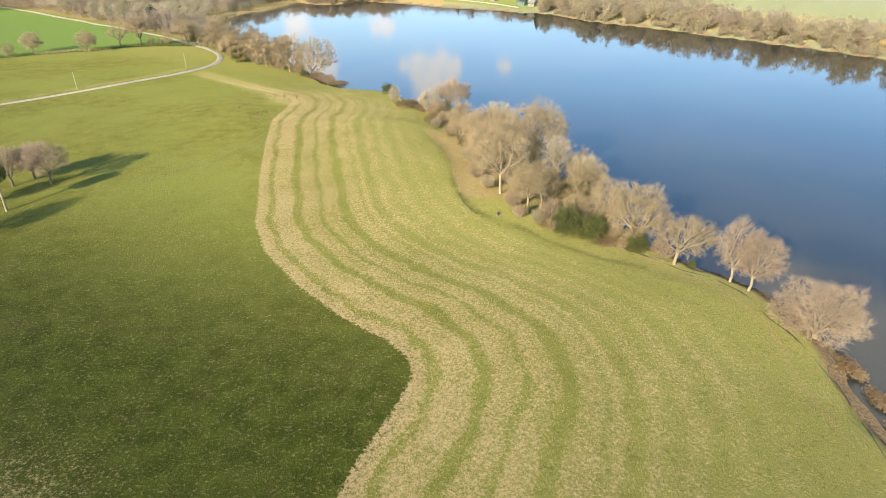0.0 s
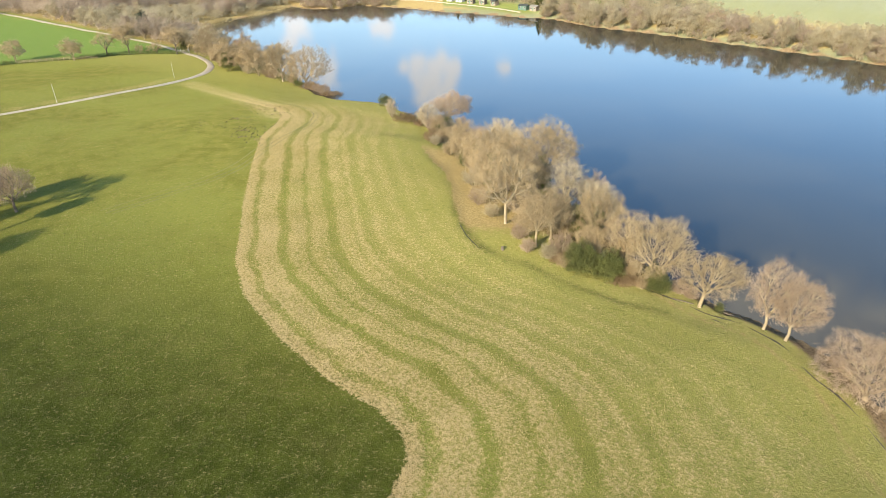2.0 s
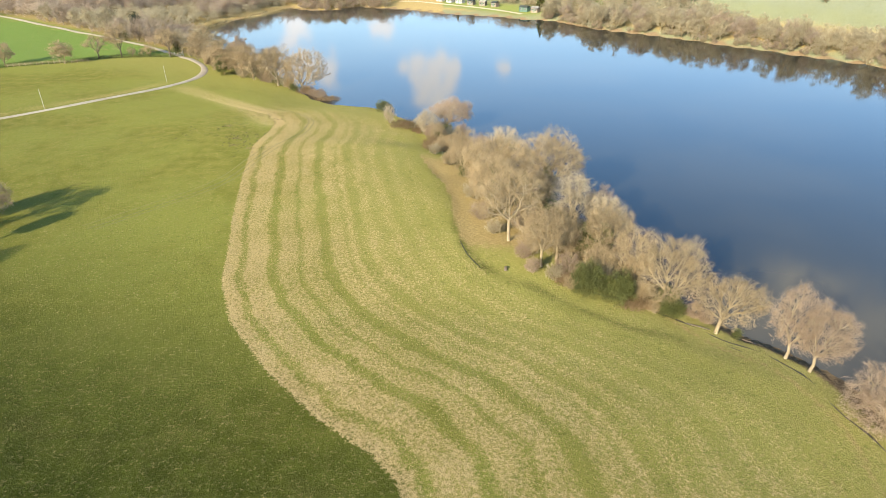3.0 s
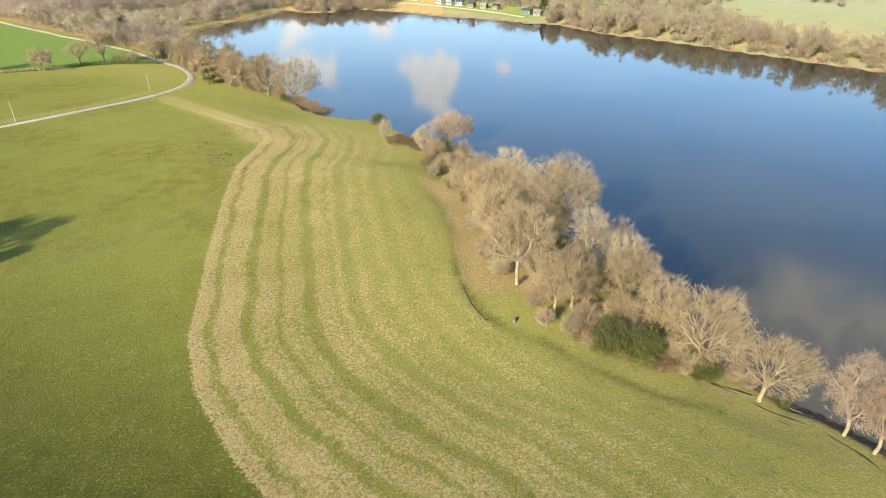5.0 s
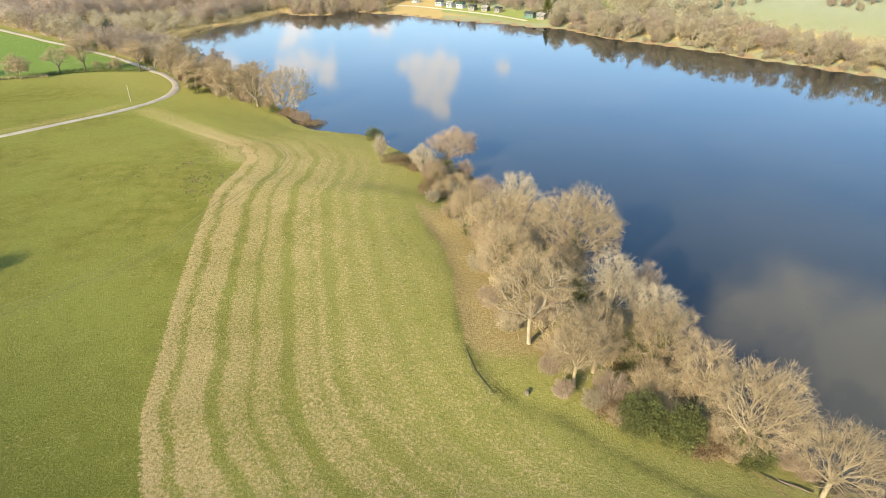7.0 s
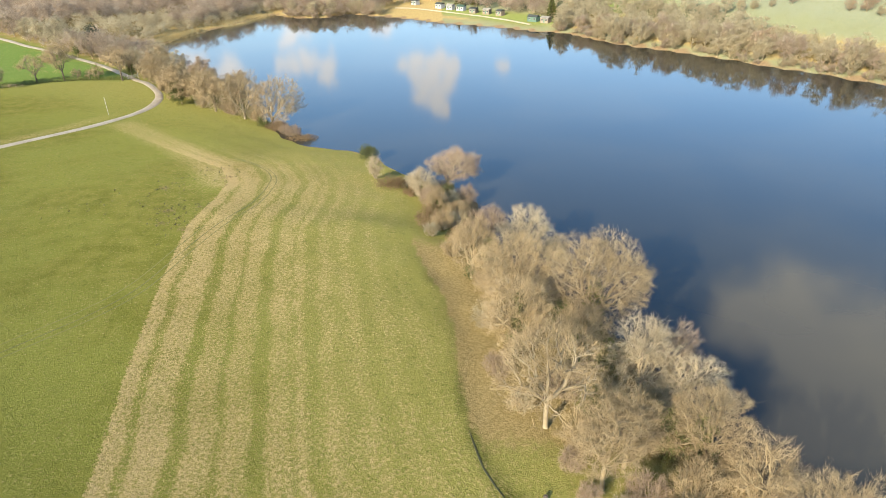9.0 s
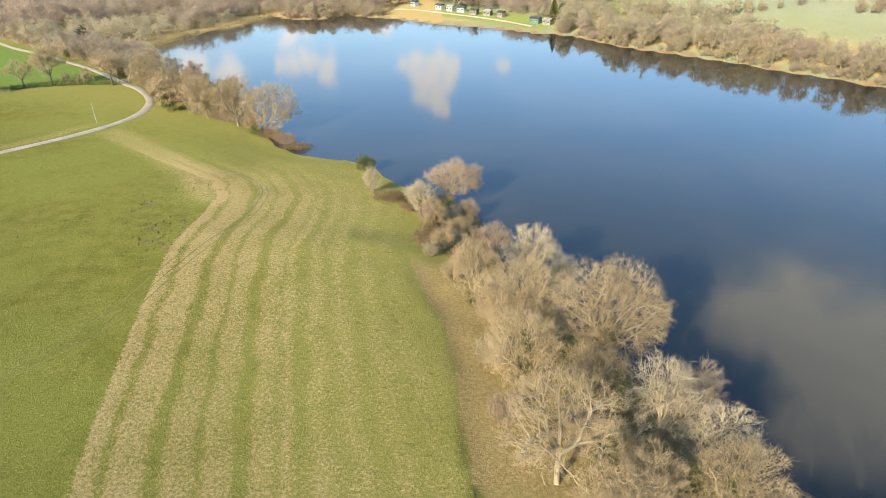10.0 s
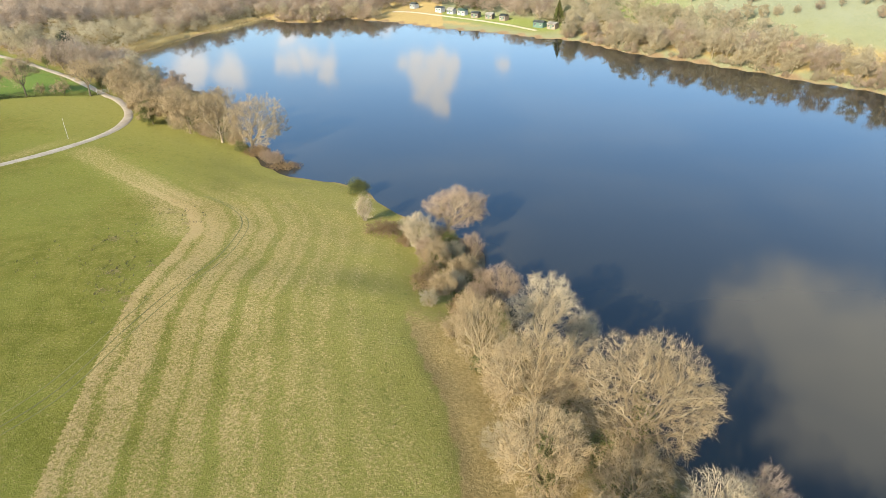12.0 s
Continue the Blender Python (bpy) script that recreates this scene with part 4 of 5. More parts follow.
# lower scrub stands in the wet ground behind the reeds
low_ground = (shore_distance(wx, wy) < 50) & (wy > 350)
wood("woodland", wx[~low_ground], wy[~low_ground], rng.uniform(0.75, 1.45, (~low_ground).sum()), "leafless brown woodland beyond the track", WOOD)
sx, sy = scatter(-200, -100, 345, 520, 5.6, lambda x, y, d, r: (d > 4.5) & (d < 50) & (r > 9))
wood("wet_scrub", sx, sy, rng.uniform(0.42, 0.70, len(sx)), "low leafless grey scrub behind the reeds", SCRUB)
ux, uy = scatter(-230, -95, 292, 400, 5.6, lambda x, y, d, r: (r > 3.4) & (r < 13) & (d > 6) & (y > 306))
wood("understorey", ux, uy, rng.uniform(0.25, 0.45, len(ux)), "low leafless scrub beneath the trackside trees", WOOD)
bx, by = scatter(-110, 250, 180, 620, 6.4, lambda x, y, d, r: (d > 1.0) & (d < 12) & (0.55 * x + 0.85 * y > 275) & (x > -95) & ~inside(x, y, OPEN_BANK))
for x, y in zip(bx, by):
    far_tree(x, y, int(rng.integers(7)), rng.uniform(0.55, 1.0) + (0.2 if x > 60 else 0.0), "bare waterside tree on the far bank", "bare trees on the far bank")
fx, fy = scatter(-95, 225, 200, 620, 2.9, lambda x, y, d, r: (d > -0.6) & (d < 1.7) & (0.55 * x + 0.85 * y > 275) & ~inside(x, y, OPEN_BANK))
for x, y in zip(fx, fy):
    stand("bush", BUSH[int(rng.integers(2))], x, y, "rounded leafless waterside bush on the far bank", "bush", "bushes on the far bank", rng.uniform(0, 360), rng.uniform(0.4, 1.0) + (0.3 if x < -35 else 0.0))
ex, ey = scatter(-150, 130, 440, 700, 7.4, lambda x, y, d, r: (d > 9) & (d < 75) & (x < 60) & (0.55 * x + 0.85 * y > 275) & ~inside(x, y, OPEN_BANK))
wood("far_woodland", ex, ey, rng.uniform(0.7, 1.3, len(ex)), "leafless woodland across the lake", WOOD)
hx, hy = scatter(40, 330, 130, 470, 5.8, lambda x, y, d, r: (d > 10) & (d < np.interp(x, (40, 110, 135, 160), (66, 52, 34, 26)) + 6 * np.sin(x / 9)) & (0.55 * x + 0.85 * y > 275) & ~inside(x, y, OPEN_BANK))
wood("hillside_scrub", hx, hy, rng.uniform(0.5, 1.05, len(hx)), "leafless scrub on the hillside across the lake", SCRUB)

for x, y, k in ((126, 381, 0.7), (131, 379, 0.8), (137, 377.5, 0.75), (143, 377, 0.6), (150, 375, 0.45), (158, 373, 0.5), (166, 371, 0.45), (174, 368, 0.8), (180, 366, 0.8), (140, 398, 0.8), (132, 405, 0.8), (120, 418, 0.9),
                (98, 436, 1.0), (188, 372, 0.8), (196, 380, 0.8), (172, 352, 0.6), (177, 348, 0.8), (182, 353, 0.7), (186, 345, 0.8), (179, 341, 0.5), (190, 338, 0.6), (152, 404, 0.8), (166, 398, 0.9)):
    far_tree(x, y, int(rng.integers(7)), k, "bare hedgerow tree on the far hillside", "bare trees on the far bank")

# ---- trees on the open pasture ----
for i, (x, y, h, w) in enumerate(((-80.8, 123.0, 9.6, 9.2), (-86, 126.2, 8.0, 6.5), (-88.5, 122.5, 8.6, 6.5), (-83, 97, 9.5, 7.5), (-89, 112, 8, 6))):
    tree(x, y, h, w, "bare pinkish tree in a small pasture clump", 90 + i, "trees on the pasture", mats=(BARK_DARK, TWIG_PINK), ends=620, bole=0.22)


# ---- undergrowth in the copse ----
def low_shrub(seed, mats):
    return tree_meshes(seed, 4.6, 5.4, bole=0.05, stems=5, mats=mats, low=-0.95, twig_len=0.6, tip=0.016, ends=330, fill=3.0)


UNDER = [low_shrub(400, TAN), low_shrub(401, PINK), low_shrub(402, (BARK, SCRUB))]
for i, (x, y, k) in enumerate(((13, 112, 1.0), (18, 106, 0.9), (23, 103.5, 0.9), (28, 101, 0.8), (13, 121, 1.1), (17, 119, 1.1), (21, 128, 1.0), (5.5, 124, 0.75), (5, 135, 0.9), (6, 146, 1.0),
                               (14, 145, 1.1), (8, 155, 1.0), (6.5, 165, 0.9), (4, 171, 0.8), (24, 124, 0.9), (30, 111, 0.9), (35.5, 98.5, 0.6), (-3, 166, 0.6), (0.5, 158, 0.8), (10, 134, 1.1), (-8, 197, 0.7),
                               (-56, 252.5, 0.9), (-64.5, 257, 0.9), (-75, 262, 1.0), (-84, 273, 1.0), (-49, 248.5, 0.7), (-78, 270, 1.1), (-92, 281, 1.0), (-3.5, 184, 1.0), (0.5, 185, 0.9), (3.2, 181, 0.8), (5.2, 176, 0.9), (1, 174, 0.8), (-1, 192, 0.9), (-46, 243, 0.7), (-57.5, 255, 1.1), (-67, 258.5, 0.9), (12.5, 105.8, 0.55), (15.8, 104.6, 0.6), (18.2, 102.6, 0.6), (11.5, 109.5, 0.6), (7.5, 118, 0.6), (29.5, 98.6, 0.5), (36.8, 97, 0.5))):
    stand("shrub", UNDER[i % 3], x, y, "leafless tangled shrub in the undergrowth", "shrub", "undergrowth shrubs", i * 67.0, k)
for i, (x, y, rx, ry, rz) in enumerate(((51.8, 67.5, 1.3, 2.6, 0.8), (52, 61.5, 1.1, 2.6, 0.7), (51.3, 80.5, 1.3, 2.2, 0.8), (51, 55.5, 1.0, 2.4, 0.7), (17.6, 104, 2.2, 1.6, 1.0), (27, 99, 2.4, 1.3, 0.9),
                                        (1.5, 166, 2.0, 3.2, 1.3), (-7.5, 190, 1.8, 1.8, 1.2))):
    thicket(x, y, rx, ry, rz, "low tangle of dead brown bank plants", 500 + i, BRAMBLE, 2600, 0.13)
thicket(0.2, 189, 1.8, 1.6, 2.4, "ivy-green bush in a shoreline hedge", 522, LEAF, 3600, 0.13)
thicket(3.8, 176, 1.5, 1.5, 1.8, "ivy-green bush in a shoreline hedge", 523, LEAF, 3000, 0.13)
thicket(7, 163, 1.6, 2.0, 2.0, "ivy-green bush in a shoreline hedge", 524, LEAF, 3000, 0.13)
thicket(14, 131, 1.8, 1.8, 4.6, "ivy-green bush in the shadow of the copse", 525, LEAF, 3600, 0.13)
thicket(18.4, 125.4, 1.7, 1.9, 4.2, "ivy-green bush in the shadow of the copse", 536, LEAF, 3600, 0.13)
thicket(12.6, 139.4, 1.3, 1.6, 4.0, "ivy-green bush in the shadow of the copse", 537, LEAF, 3000, 0.13)
thicket(21.8, 112.6, 1.6, 1.6, 4.2, "ivy-green bush in the shadow of the copse", 538, LEAF, 3200, 0.13)
thicket(15, 118, 1.4, 1.6, 2.6, "ivy-green bush in the shadow of the copse", 526, LEAF, 3600, 0.13)
thicket(-82.5, 262.5, 2.2, 2.0, 4.6, "tall ivy-smothered bush beside the track", 527, LEAF, 4200, 0.2)
thicket(39.8, 93.6, 0.7, 0.6, 0.9, "small dark evergreen bush below an old tree", 520, LEAF, 900, 0.10)
thicket(31.6, 97.4, 1.8, 1.3, 2.2, "ivy-green bush below a round-headed oak", 521, LEAF, 4200, 0.12)

# ---- conifers and green hedges across the lake ----
def conifer(x, y, tall, wide, seed, z=None):
    rng2 = np.random.default_rng(seed)
    n = 1500
    h = rng2.random(n) ** 0.75
    a = rng2.uniform(0, 2 * math.pi, n)
    r = wide / 2 * (1 - h) ** 0.8 * rng2.uniform(0.5, 1.0, n)
    at = np.stack([np.cos(a) * r * 0.5, np.sin(a) * r * 0.5, tall * (0.10 + 0.9 * h)], 1)
    w = unit(np.stack([np.cos(a), np.sin(a), rng2.uniform(-0.5, 0.1, n)], 1))
    v, f = blades(rng2, at, w, np.maximum(r, 0.3), 0.35)
    trunk_v, trunk_f = tubes(np.array([[0, 0, -0.3]]), np.array([[0, 0, tall * 0.97]]), np.array([0.16 * tall / 10]), np.array([0.03]), 6)
    return stand("conifer", (mesh_of("trunk", trunk_v, trunk_f, BARK), mesh_of("crown", v, f, LEAF)), x, y, "dark green conifer standing among bare trees", "tree", "conifers", z=z)


PINE_TRUNK = mesh_of("trunk", *tubes(np.array([[0, 0, -2.8]]), np.array([[0, 0, 6.0]]), np.array([0.30]), np.array([0.12]), 7), BARK_DARK)
for i, (x, y, h, w) in enumerate(((58, 427, 12, 6.5), (20, 486, 11, 6), (10, 492, 10, 6), (150, 415, 9, 6))):
    conifer(x, y, h, w, 600 + i)
stand("conifer", (PINE_TRUNK, leaf_mesh("crown", 611, 4200, 2.6, 2.6, 5.2, 0.34, PINE, 2.2, -0.8)), -152, 355, "dark round-topped pine standing in bare woodland", "tree", "conifers", sink=-2.4)


# ---- reed bed at the head of the lake ----
def reeds():
    r3 = np.random.default_rng(77)
    line = curve_through([(-146, 392), (-138.5, 408), (-132.5, 431)], 0.5)
    marsh = curve_through([(-127, 447), (-121, 466), (-112, 486)], 0.5)
    k = r3.integers(0, len(line), 5000)
    at = line[k] + r3.normal(size=(5000, 2)) * np.array([1.7, 1.2]) + np.array([-0.8, 0])
    k = r3.integers(0, len(marsh), 4000)
    at = np.concatenate([at, marsh[k] + r3.normal(size=(4000, 2)) * np.array([4.5, 2.0])])
    z = np.maximum(height(at[:, 0], at[:, 1]), LAKE_Z - 0.2)
    base = np.concatenate([at, z[:, None]], 1)
    w = unit(np.concatenate([r3.normal(size=(9000, 2)) * 0.16, np.ones((9000, 1))], 1))
    v, f = blades(r3, base, w, r3.uniform(1.0, 1.9, 9000), 0.13)
    return mesh_of("reed_bed", v, f, REED)


tagged(new("reed_bed", reeds()), "golden dry reeds fringing the head of the lake", "reeds", kind="stuff")


# ---- small things about the pasture ----
def box(bm, x0, x1, y0, y1, z0, z1):
    m = Matrix.LocRotScale(((x0 + x1) / 2, (y0 + y1) / 2, (z0 + z1) / 2), None, (x1 - x0, y1 - y0, z1 - z0))
    return bmesh.ops.create_cube(bm, size=1, matrix=m)


def bevelled(bm, w=0.01):
    bmesh.ops.bevel(bm, geom=list(bm.edges), offset=w, segments=1, affect="EDGES")
    return bm


def pole(x, y, tall):
    ob = new("marker_pole")
    bm = bmesh.new()
    bmesh.ops.create_cone(bm, cap_ends=True, segments=10, radius1=0.06, radius2=0.045, depth=tall + 0.4, matrix=Matrix.Translation((0, 0, tall / 2 - 0.2)))
    part("shaft", bm, ob, mat=WOODWORK)
    bm = bmesh.new()
    bmesh.ops.create_cone(bm, cap_ends=True, segments=10, radius1=0.10, radius2=0.02, depth=0.12, matrix=Matrix.Translation((0, 0, tall + 0.06)))
    part("cap", bm, ob, mat=WOODWORK)
    ob.matrix_basis = pose(x, y, ground_z(x, y))
    tagged(ob, "slender pale wooden pole standing in the pasture", "pole", "pasture poles")


pole(-118.1, 207.4, 5.5)
pole(-97.6, 247.7, 5.2)


def fence(x0, y0, x1, y1, n):
    ob = new("fence")
    for i in range(n):
        t = i / (n - 1)
        x, y = x0 + (x1 - x0) * t, y0 + (y1 - y0) * t
        bm = bmesh.new()
        box(bm, x - 0.07, x + 0.07, y - 0.07, y + 0.07, ground_z(x, y) - 0.3, ground_z(x, y) + 1.2)
        part("post", bevelled(bm), ob, mat=BARK)
    for up in (0.45, 0.75, 1.05):
        p = np.array([(x0 + (x1 - x0) * i / (n - 1), y0 + (y1 - y0) * i / (n - 1)) for i in range(n)])
        z = height(p[:, 0], p[:, 1]) + up
        q = np.concatenate([p, z[:, None]], 1)
        v, f = tubes(q[:-1], q[1:], np.full(n - 1, 0.045), np.full(n - 1, 0.045), 5)
        part("rail", mesh_of("rail", v, f, BARK), ob)
    tagged(ob, "weathered post and rail fence along a field hedge", "fence")


fence(-166, 269.5, -139, 277.5, 15)


def hedge_row():
    r4 = np.random.default_rng(88)
    line = curve_through([(-200, 258), (-178, 265.5), (-166, 270.5), (-150, 275), (-138, 282.5), (-127, 287), (-110, 291)], 0.4)
    k = r4.integers(0, len(line), 5200)
    at = line[k] + r4.normal(size=(5200, 2)) * 0.55
    z = height(at[:, 0], at[:, 1]) + r4.random(5200) ** 1.6 * 1.3
    base = np.concatenate([at, z[:, None]], 1)
    v, f = blades(r4, base, unit(r4.normal(size=(5200, 3)) + np.array([0, 0, 0.5])), r4.uniform(0.3, 0.7, 5200), 0.16)
    return mesh_of("foliage", v, f, LEAF)


hedge_ob = new("hedge")
part("foliage", hedge_row(), hedge_ob)
tagged(hedge_ob, "low scrubby green hedge between two fields", "hedge")


def gate(x, y, turn):
    ob = new("gate")
    for side in (-1.75, 1.75):
        bm = bmesh.new()
        box(bm, side - 0.11, side + 0.11, -0.11, 0.11, -0.3, 1.7)
        part("gate_post", bevelled(bm, 0.02), ob, mat=WOODWORK)
    for k in range(5):
        bm = bmesh.new()
        box(bm, -1.62, 1.62, -0.02, 0.02, 0.25 + k * 0.22, 0.33 + k * 0.22)
        part("bar", bm, ob, mat=WOODWORK)
    ob.matrix_basis = pose(x, y, ground_z(x, y) + 0.1, 0, 0, turn)
    tagged(ob, "closed pale timber field gate across the track", "gate")


gate(-109.5, 293.2, 45)


def stump(x, y):
    ob = new("tree_stump")
    v, f = tubes(np.array([[0, 0, -0.2]]), np.array([[0, 0, 0.55]]), np.array([0.30]), np.array([0.22]), 11)
    part("bole", mesh_of("bole", v, f, DRIFT), ob)
    v, f = tubes(np.array([[0, 0, 0.5]]), np.array([[0, 0, 0.57]]), np.array([0.215]), np.array([0.01]), 11)
    part("cut_face", mesh_of("cut_face", v, f, DRIFT), ob)
    ob.matrix_basis = pose(x, y, ground_z(x, y))
    tagged(ob, "short weathered tree stump on the pasture slope", "stump")


stump(8.5, 106)


def log(x, y, turn, length, r, seed):
    r5 = np.random.default_rng(seed)
    n = 6
    p = np.stack([np.linspace(-length / 2, length / 2, n), r5.normal(size=n) * length * 0.03, np.full(n, r * 0.7) + r5.random(n) * r * 0.3], 1)
    rr = r * np.linspace(1.0, 0.55, n)
    v, f = tubes(p[:-1], p[1:], rr[:-1], rr[1:], 8)
    ob = new("fallen_log")
    part("bole", mesh_of("bole", v, f, DRIFT), ob)
    ob.matrix_basis = pose(x, y, ground_z(x, y), 0, 0, turn)
    tagged(ob, "fallen grey log lying on the lake bank", "log", "fallen logs")


for i, (x, y, a, l, r) in enumerate(((35, 95.6, -35, 3.2, 0.11), (41.5, 92.5, -40, 2.6, 0.10), (30.5, 99, -30, 3.4, 0.12), (49.5, 79.5, -70, 2.4, 0.10), (50.6, 69.6, 80, 2.2, 0.14), (16.2, 105.2, -35, 2.8, 0.13))):
    log(x, y, a, l, r, 700 + i)

BANK_EDGES = ((((20.8, 102.6), (23.5, 101.7), (25.7, 101.2), (27.5, 100.2)), 0.4), (((28.8, 99.3), (31, 98.2), (33, 96.9), (34.8, 95.2)), 0.35), (((35.6, 94.2), (37.2, 92.4), (39.2, 91), (41.2, 89.4)), 0.35),
              (((41.8, 88.6), (43.0, 86.6), (44.2, 84.6), (44.8, 82.4)), 0.4), (((44.6, 79), (45.2, 76.4), (46.6, 73.8), (47.2, 70)), 0.35), (((47.2, 69), (47.5, 65.5), (47.9, 61.2), (46.8, 55.3), (45.8, 50.1)), 0.35),
              (((37.4, 90.6), (38.0, 89.9), (38.7, 89.0)), 0.25))
# a dark ribbon laid along the scarp in place of the step's shade
STEP_SHADE = simple("bare_dark_turf_edge", (0.035, 0.038, 0.012), (0.075, 0.068, 0.022), 1.5)
tagged(new("turf_edge", ribbon("turf_edge", SCARP[6:9] + (0.25, 0.1), 0.24, STEP_SHADE, 0.012, 0, True)), "dark strip painted as shade along a low turf step", "bank edge", kind="structure")
# dark strips that paint the shade of the small drop along the bank
BANK_SHADE = simple("dark_eroded_earth", (0.030, 0.024, 0.012), (0.075, 0.055, 0.028), 1.2)
for i, (line, wide) in enumerate(BANK_EDGES):
    tagged(new("eroded_bank", ribbon("eroded_bank", line, wide, BANK_SHADE, 0.03, i, True)), "broken dark strip painted as bank shade above the waterline", "bank edge", kind="structure")

RUT = ((-62, 121), (-54, 130), (-47.7, 137.2), (-44.0, 144.1), (-41.7, 155.6), (-39.8, 164.7), (-36.9, 175.8), (-36.1, 186.6), (-36.8, 194.1), (-40.4, 200.1), (-48.7, 208.0))
for i, line in enumerate((RUT, [(x - 1.3, y + 0.5) for x, y in RUT], [(x - 2.9, y + 1.6) for x, y in RUT[:6]])):
    tagged(new("wheel_rut", ribbon("wheel_rut", line, 0.20, SOIL, 0.02, i)), "narrow dark wheel rut pressed into the pasture", "wheel rut", kind="structure")


# ---- chalets across the lake ----
def chalet(x, y, turn, wide, deep, walls, roof):
    ob = new("chalet")
    h = 2.3
    bm = bmesh.new()
    box(bm, -wide / 2, wide / 2, -deep / 2, deep / 2, -0.6, h)
    part("wall", bm, ob, mat=walls)
    bm = bmesh.new()
    for sgn in (-1, 1):
        vs = [bm.verts.new(c) for c in ((-wide / 2 - 0.25, sgn * (deep / 2 + 0.3), h - 0.08), (wide / 2 + 0.25, sgn * (deep / 2 + 0.3), h - 0.08), (wide / 2 + 0.25, 0, h + 0.9), (-wide / 2 - 0.25, 0, h + 0.9))]
        bm.faces.new(vs)
    bmesh.ops.solidify(bm, geom=list(bm.faces), thickness=0.10)
    part("roof", bm, ob, mat=roof)
    for k in (-1, 1):
        win = new("window")
        win.parent = ob
        bm = bmesh.new()
        box(bm, k * wide * 0.28 - 0.62, k * wide * 0.28 + 0.62, -deep / 2 - 0.05, -deep / 2 - 0.004, 0.85, 1.85)
        part("frame", bm, win, mat=WOODWORK)
        bm = bmesh.new()
        box(bm, k * wide * 0.28 - 0.54, k * wide * 0.28 + 0.54, -deep / 2 - 0.058, -deep / 2 - 0.052, 0.93, 1.77)
        part("pane", bm, win, mat=PANE)
    bm = bmesh.new()
    box(bm, -0.42, 0.42, -deep / 2 - 0.05, -deep / 2 - 0.004, 0.0, 1.95)
    part("door", bm, ob, mat=GREEN_PAINT)
    ob.matrix_basis = pose(x, y, ground_z(x, y) + 0.2, 0, 0, turn)
    tagged(ob, "small holiday chalet with a dark felt roof by the lake", "chalet", "lakeside chalets")


for i, (x, y, w, c, r) in enumerate(((-17.5, 504, 4.5, CREAM, FELT), (-1.7, 487, 5.0, CREAM, FELT), (4.9, 479.5, 4.4, CREAM, WOODWORK), (11.2, 474, 5.0, CREAM, GREEN_PAINT), (18.1, 463, 4.4, BOARDS, FELT), (25.5, 456.5, 4.0, BOARDS, WOODWORK),
                                     (32.5, 449, 4.0, BOARDS, FELT), (48.4, 426, 6.0, GREEN_PAINT, FELT), (54, 420, 4.6, BOARDS, WOODWORK))):
    chalet(x, y, -48 + (i * 37) % 17, w, 3.4, c, r)
tagged(new("lakeside_path", ribbon("lakeside_path", [(-30, 496), (-16.4, 489.7), (5, 469.2), (22.9, 449.5), (35, 434.4), (46, 418)], 2.2, GRAVEL, 0.2)), "pale gravel path along the far lakeside", "path", kind="structure")


# ---- cut straw and tussocks standing in the pasture ----
def straw():
    r6 = np.random.default_rng(99)
    n = 520000
    x, y = r6.uniform(-62, 52, n), r6.uniform(30, 205, n)
    s = swath_of(x, y)
    offs, much = np.array(SWATHS).T
    chance = np.where(s > 0.1, (0.12 + 0.88 * np.interp(s + 0.5 * wave(x, y, 6.0), offs, much)) * smooth(40, 8, s), 0.0004)
    keep = (r6.random(n) < chance) & (shore_distance(x, y) > 9)
    x, y = x[keep], y[keep]
    base = np.stack([x, y, height(x, y) - 0.02], 1)
    m = len(x)
    w = unit(r6.normal(size=(m, 3)) * np.array([0.55, 0.55, 0.2]) + np.array([0.1, 0.25, 0.55]))
    v, f = blades(r6, base, w, r6.uniform(0.15, 0.40, m), 0.045)
    return mesh_of("cut_straw", v, f, STRAW)


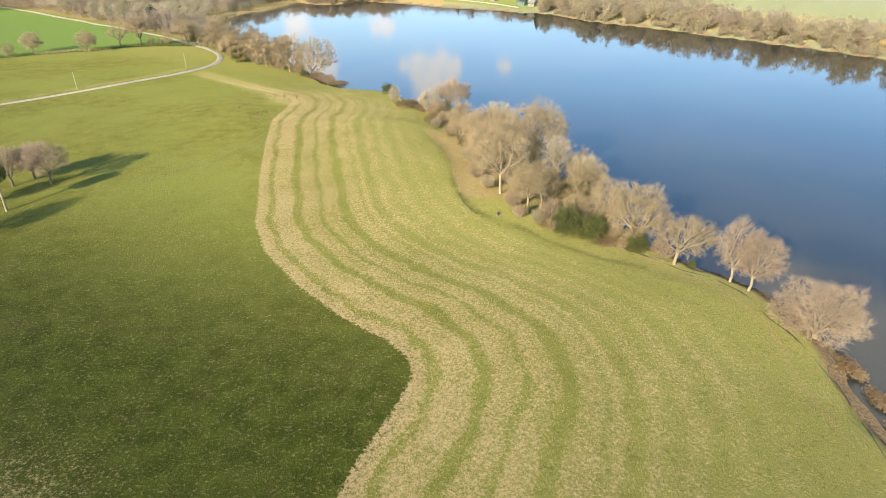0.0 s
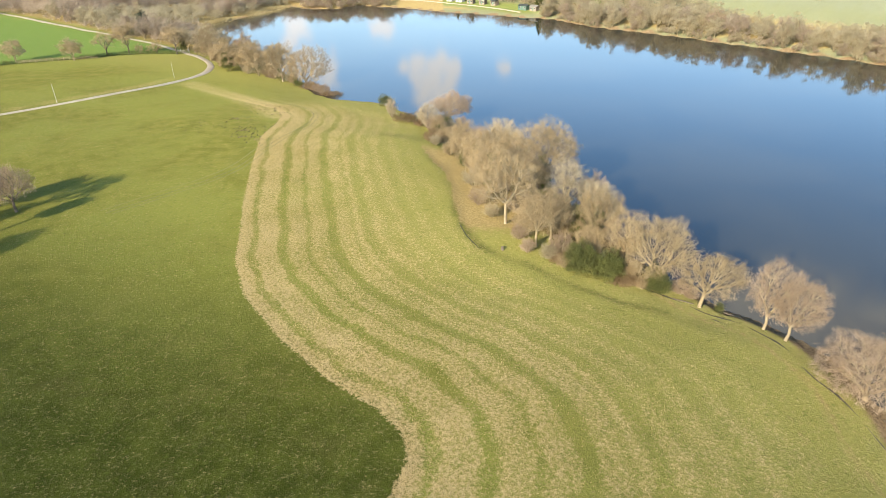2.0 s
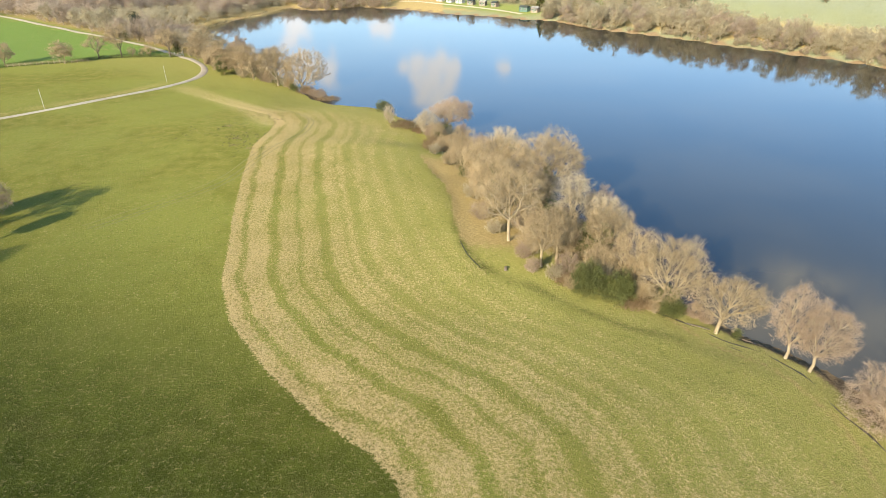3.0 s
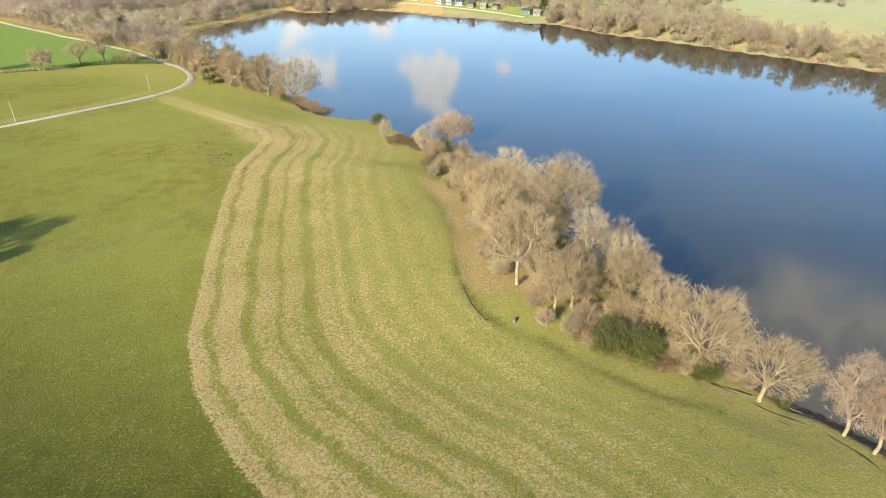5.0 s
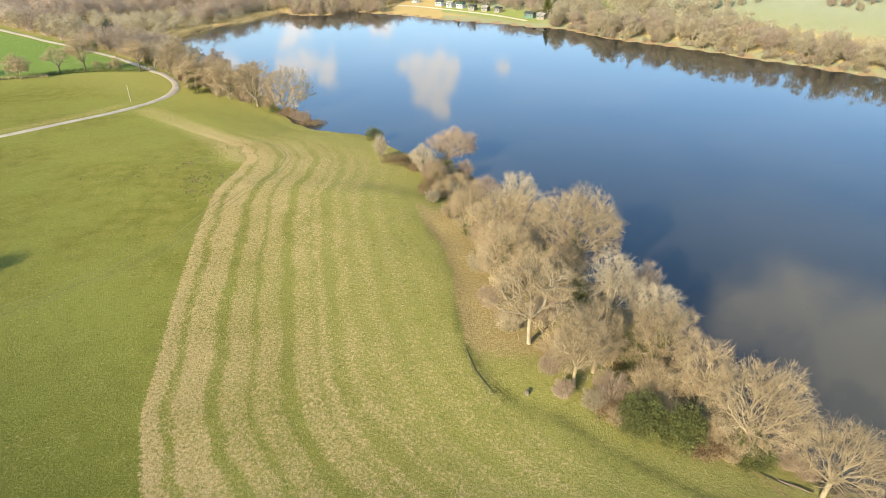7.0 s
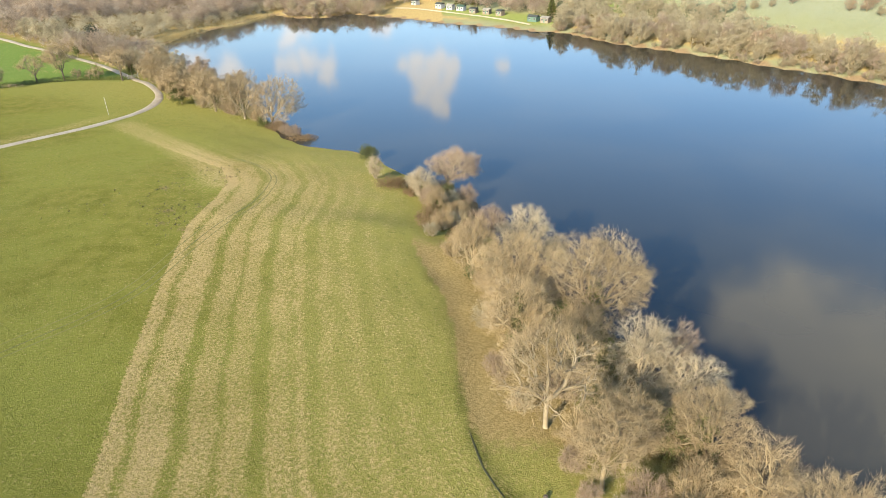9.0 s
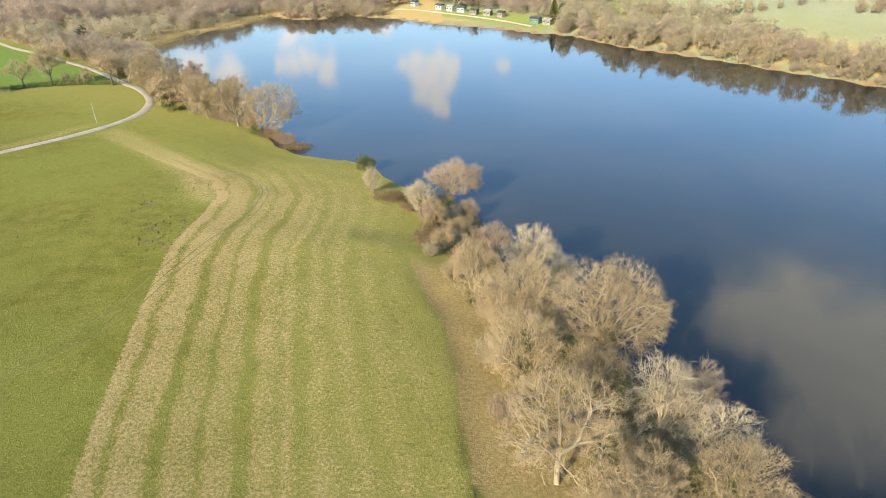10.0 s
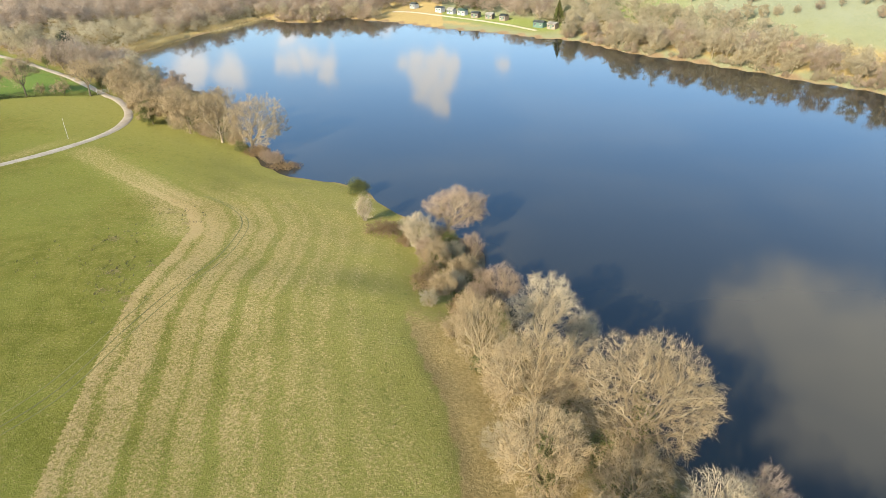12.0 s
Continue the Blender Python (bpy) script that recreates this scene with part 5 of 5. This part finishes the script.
STRAW = simple("bleached_straw", (0.31, 0.220, 0.075), (0.46, 0.340, 0.140), 0.8, bump_s=0.0, see_through=0.30)
tagged(new("cut_straw", straw()), "bleached cut straw lying in swaths on the pasture", "straw", kind="stuff")


# ---- rushes in the wet hollow ----
def rushes():
    r7 = np.random.default_rng(123)
    at = []
    for cx, cy, n in ((-52, 198, 12), (-48, 193.5, 10), (-57.2, 185.5, 12), (-52.5, 174, 16), (-47.5, 165.5, 16), (-51.5, 167.5, 12), (-47.8, 175, 8), (-55, 188, 8), (-66, 180, 6), (-72, 172, 6), (-60, 176, 6)):
        at.append(np.array([cx, cy]) + r7.normal(size=(n, 2)) * np.array([2.0, 2.6]))
    at = np.concatenate(at)
    k = np.repeat(at, 9, 0) + r7.normal(size=(len(at) * 9, 2)) * np.array([0.10, 0.22])
    base = np.concatenate([k, (height(k[:, 0], k[:, 1]) - 0.03)[:, None]], 1)
    w = unit(np.concatenate([r7.normal(size=(len(k), 2)) * 0.35, np.ones((len(k), 1))], 1))
    v, f = blades(r7, base, w, r7.uniform(0.25, 0.55, len(k)), 0.06)
    return mesh_of("rushes", v, f, RUSH)


RUSH = simple("dark_rushes", (0.030, 0.030, 0.010), (0.060, 0.052, 0.018), 0.8, bump_s=0.0)
tagged(new("rushes", rushes()), "dark rush tufts scattered in a wet hollow", "rushes", kind="stuff")


# ---- a tall ivy-topped tree in the pasture clump ----
def ivy_topped(x, y, tall):
    ob = new("tree")
    v, f = tubes(np.array([[0, 0, -0.3], [0.1, 0, tall * 0.5]]), np.array([[0.1, 0, tall * 0.5], [0, 0.1, tall * 0.92]]), np.array([0.26, 0.2]), np.array([0.2, 0.08]), 7)
    part("trunk", mesh_of("trunk", v, f, BARK, True), ob)
    crown = part("crown", leaf_mesh("crown", 810, 6500, 1.9, 1.9, 2.6, 0.17, LEAF, 2.0, -0.9), ob, "dark evergreen ivy foliage")
    crown.location = (0, 0, tall * 0.58)
    ob.matrix_basis = pose(x, y, ground_z(x, y))
    tagged(ob, "tall slim tree with a dark ivy-covered crown", "tree", "trees on the pasture")


ivy_topped(-82.3, 110, 10.2)
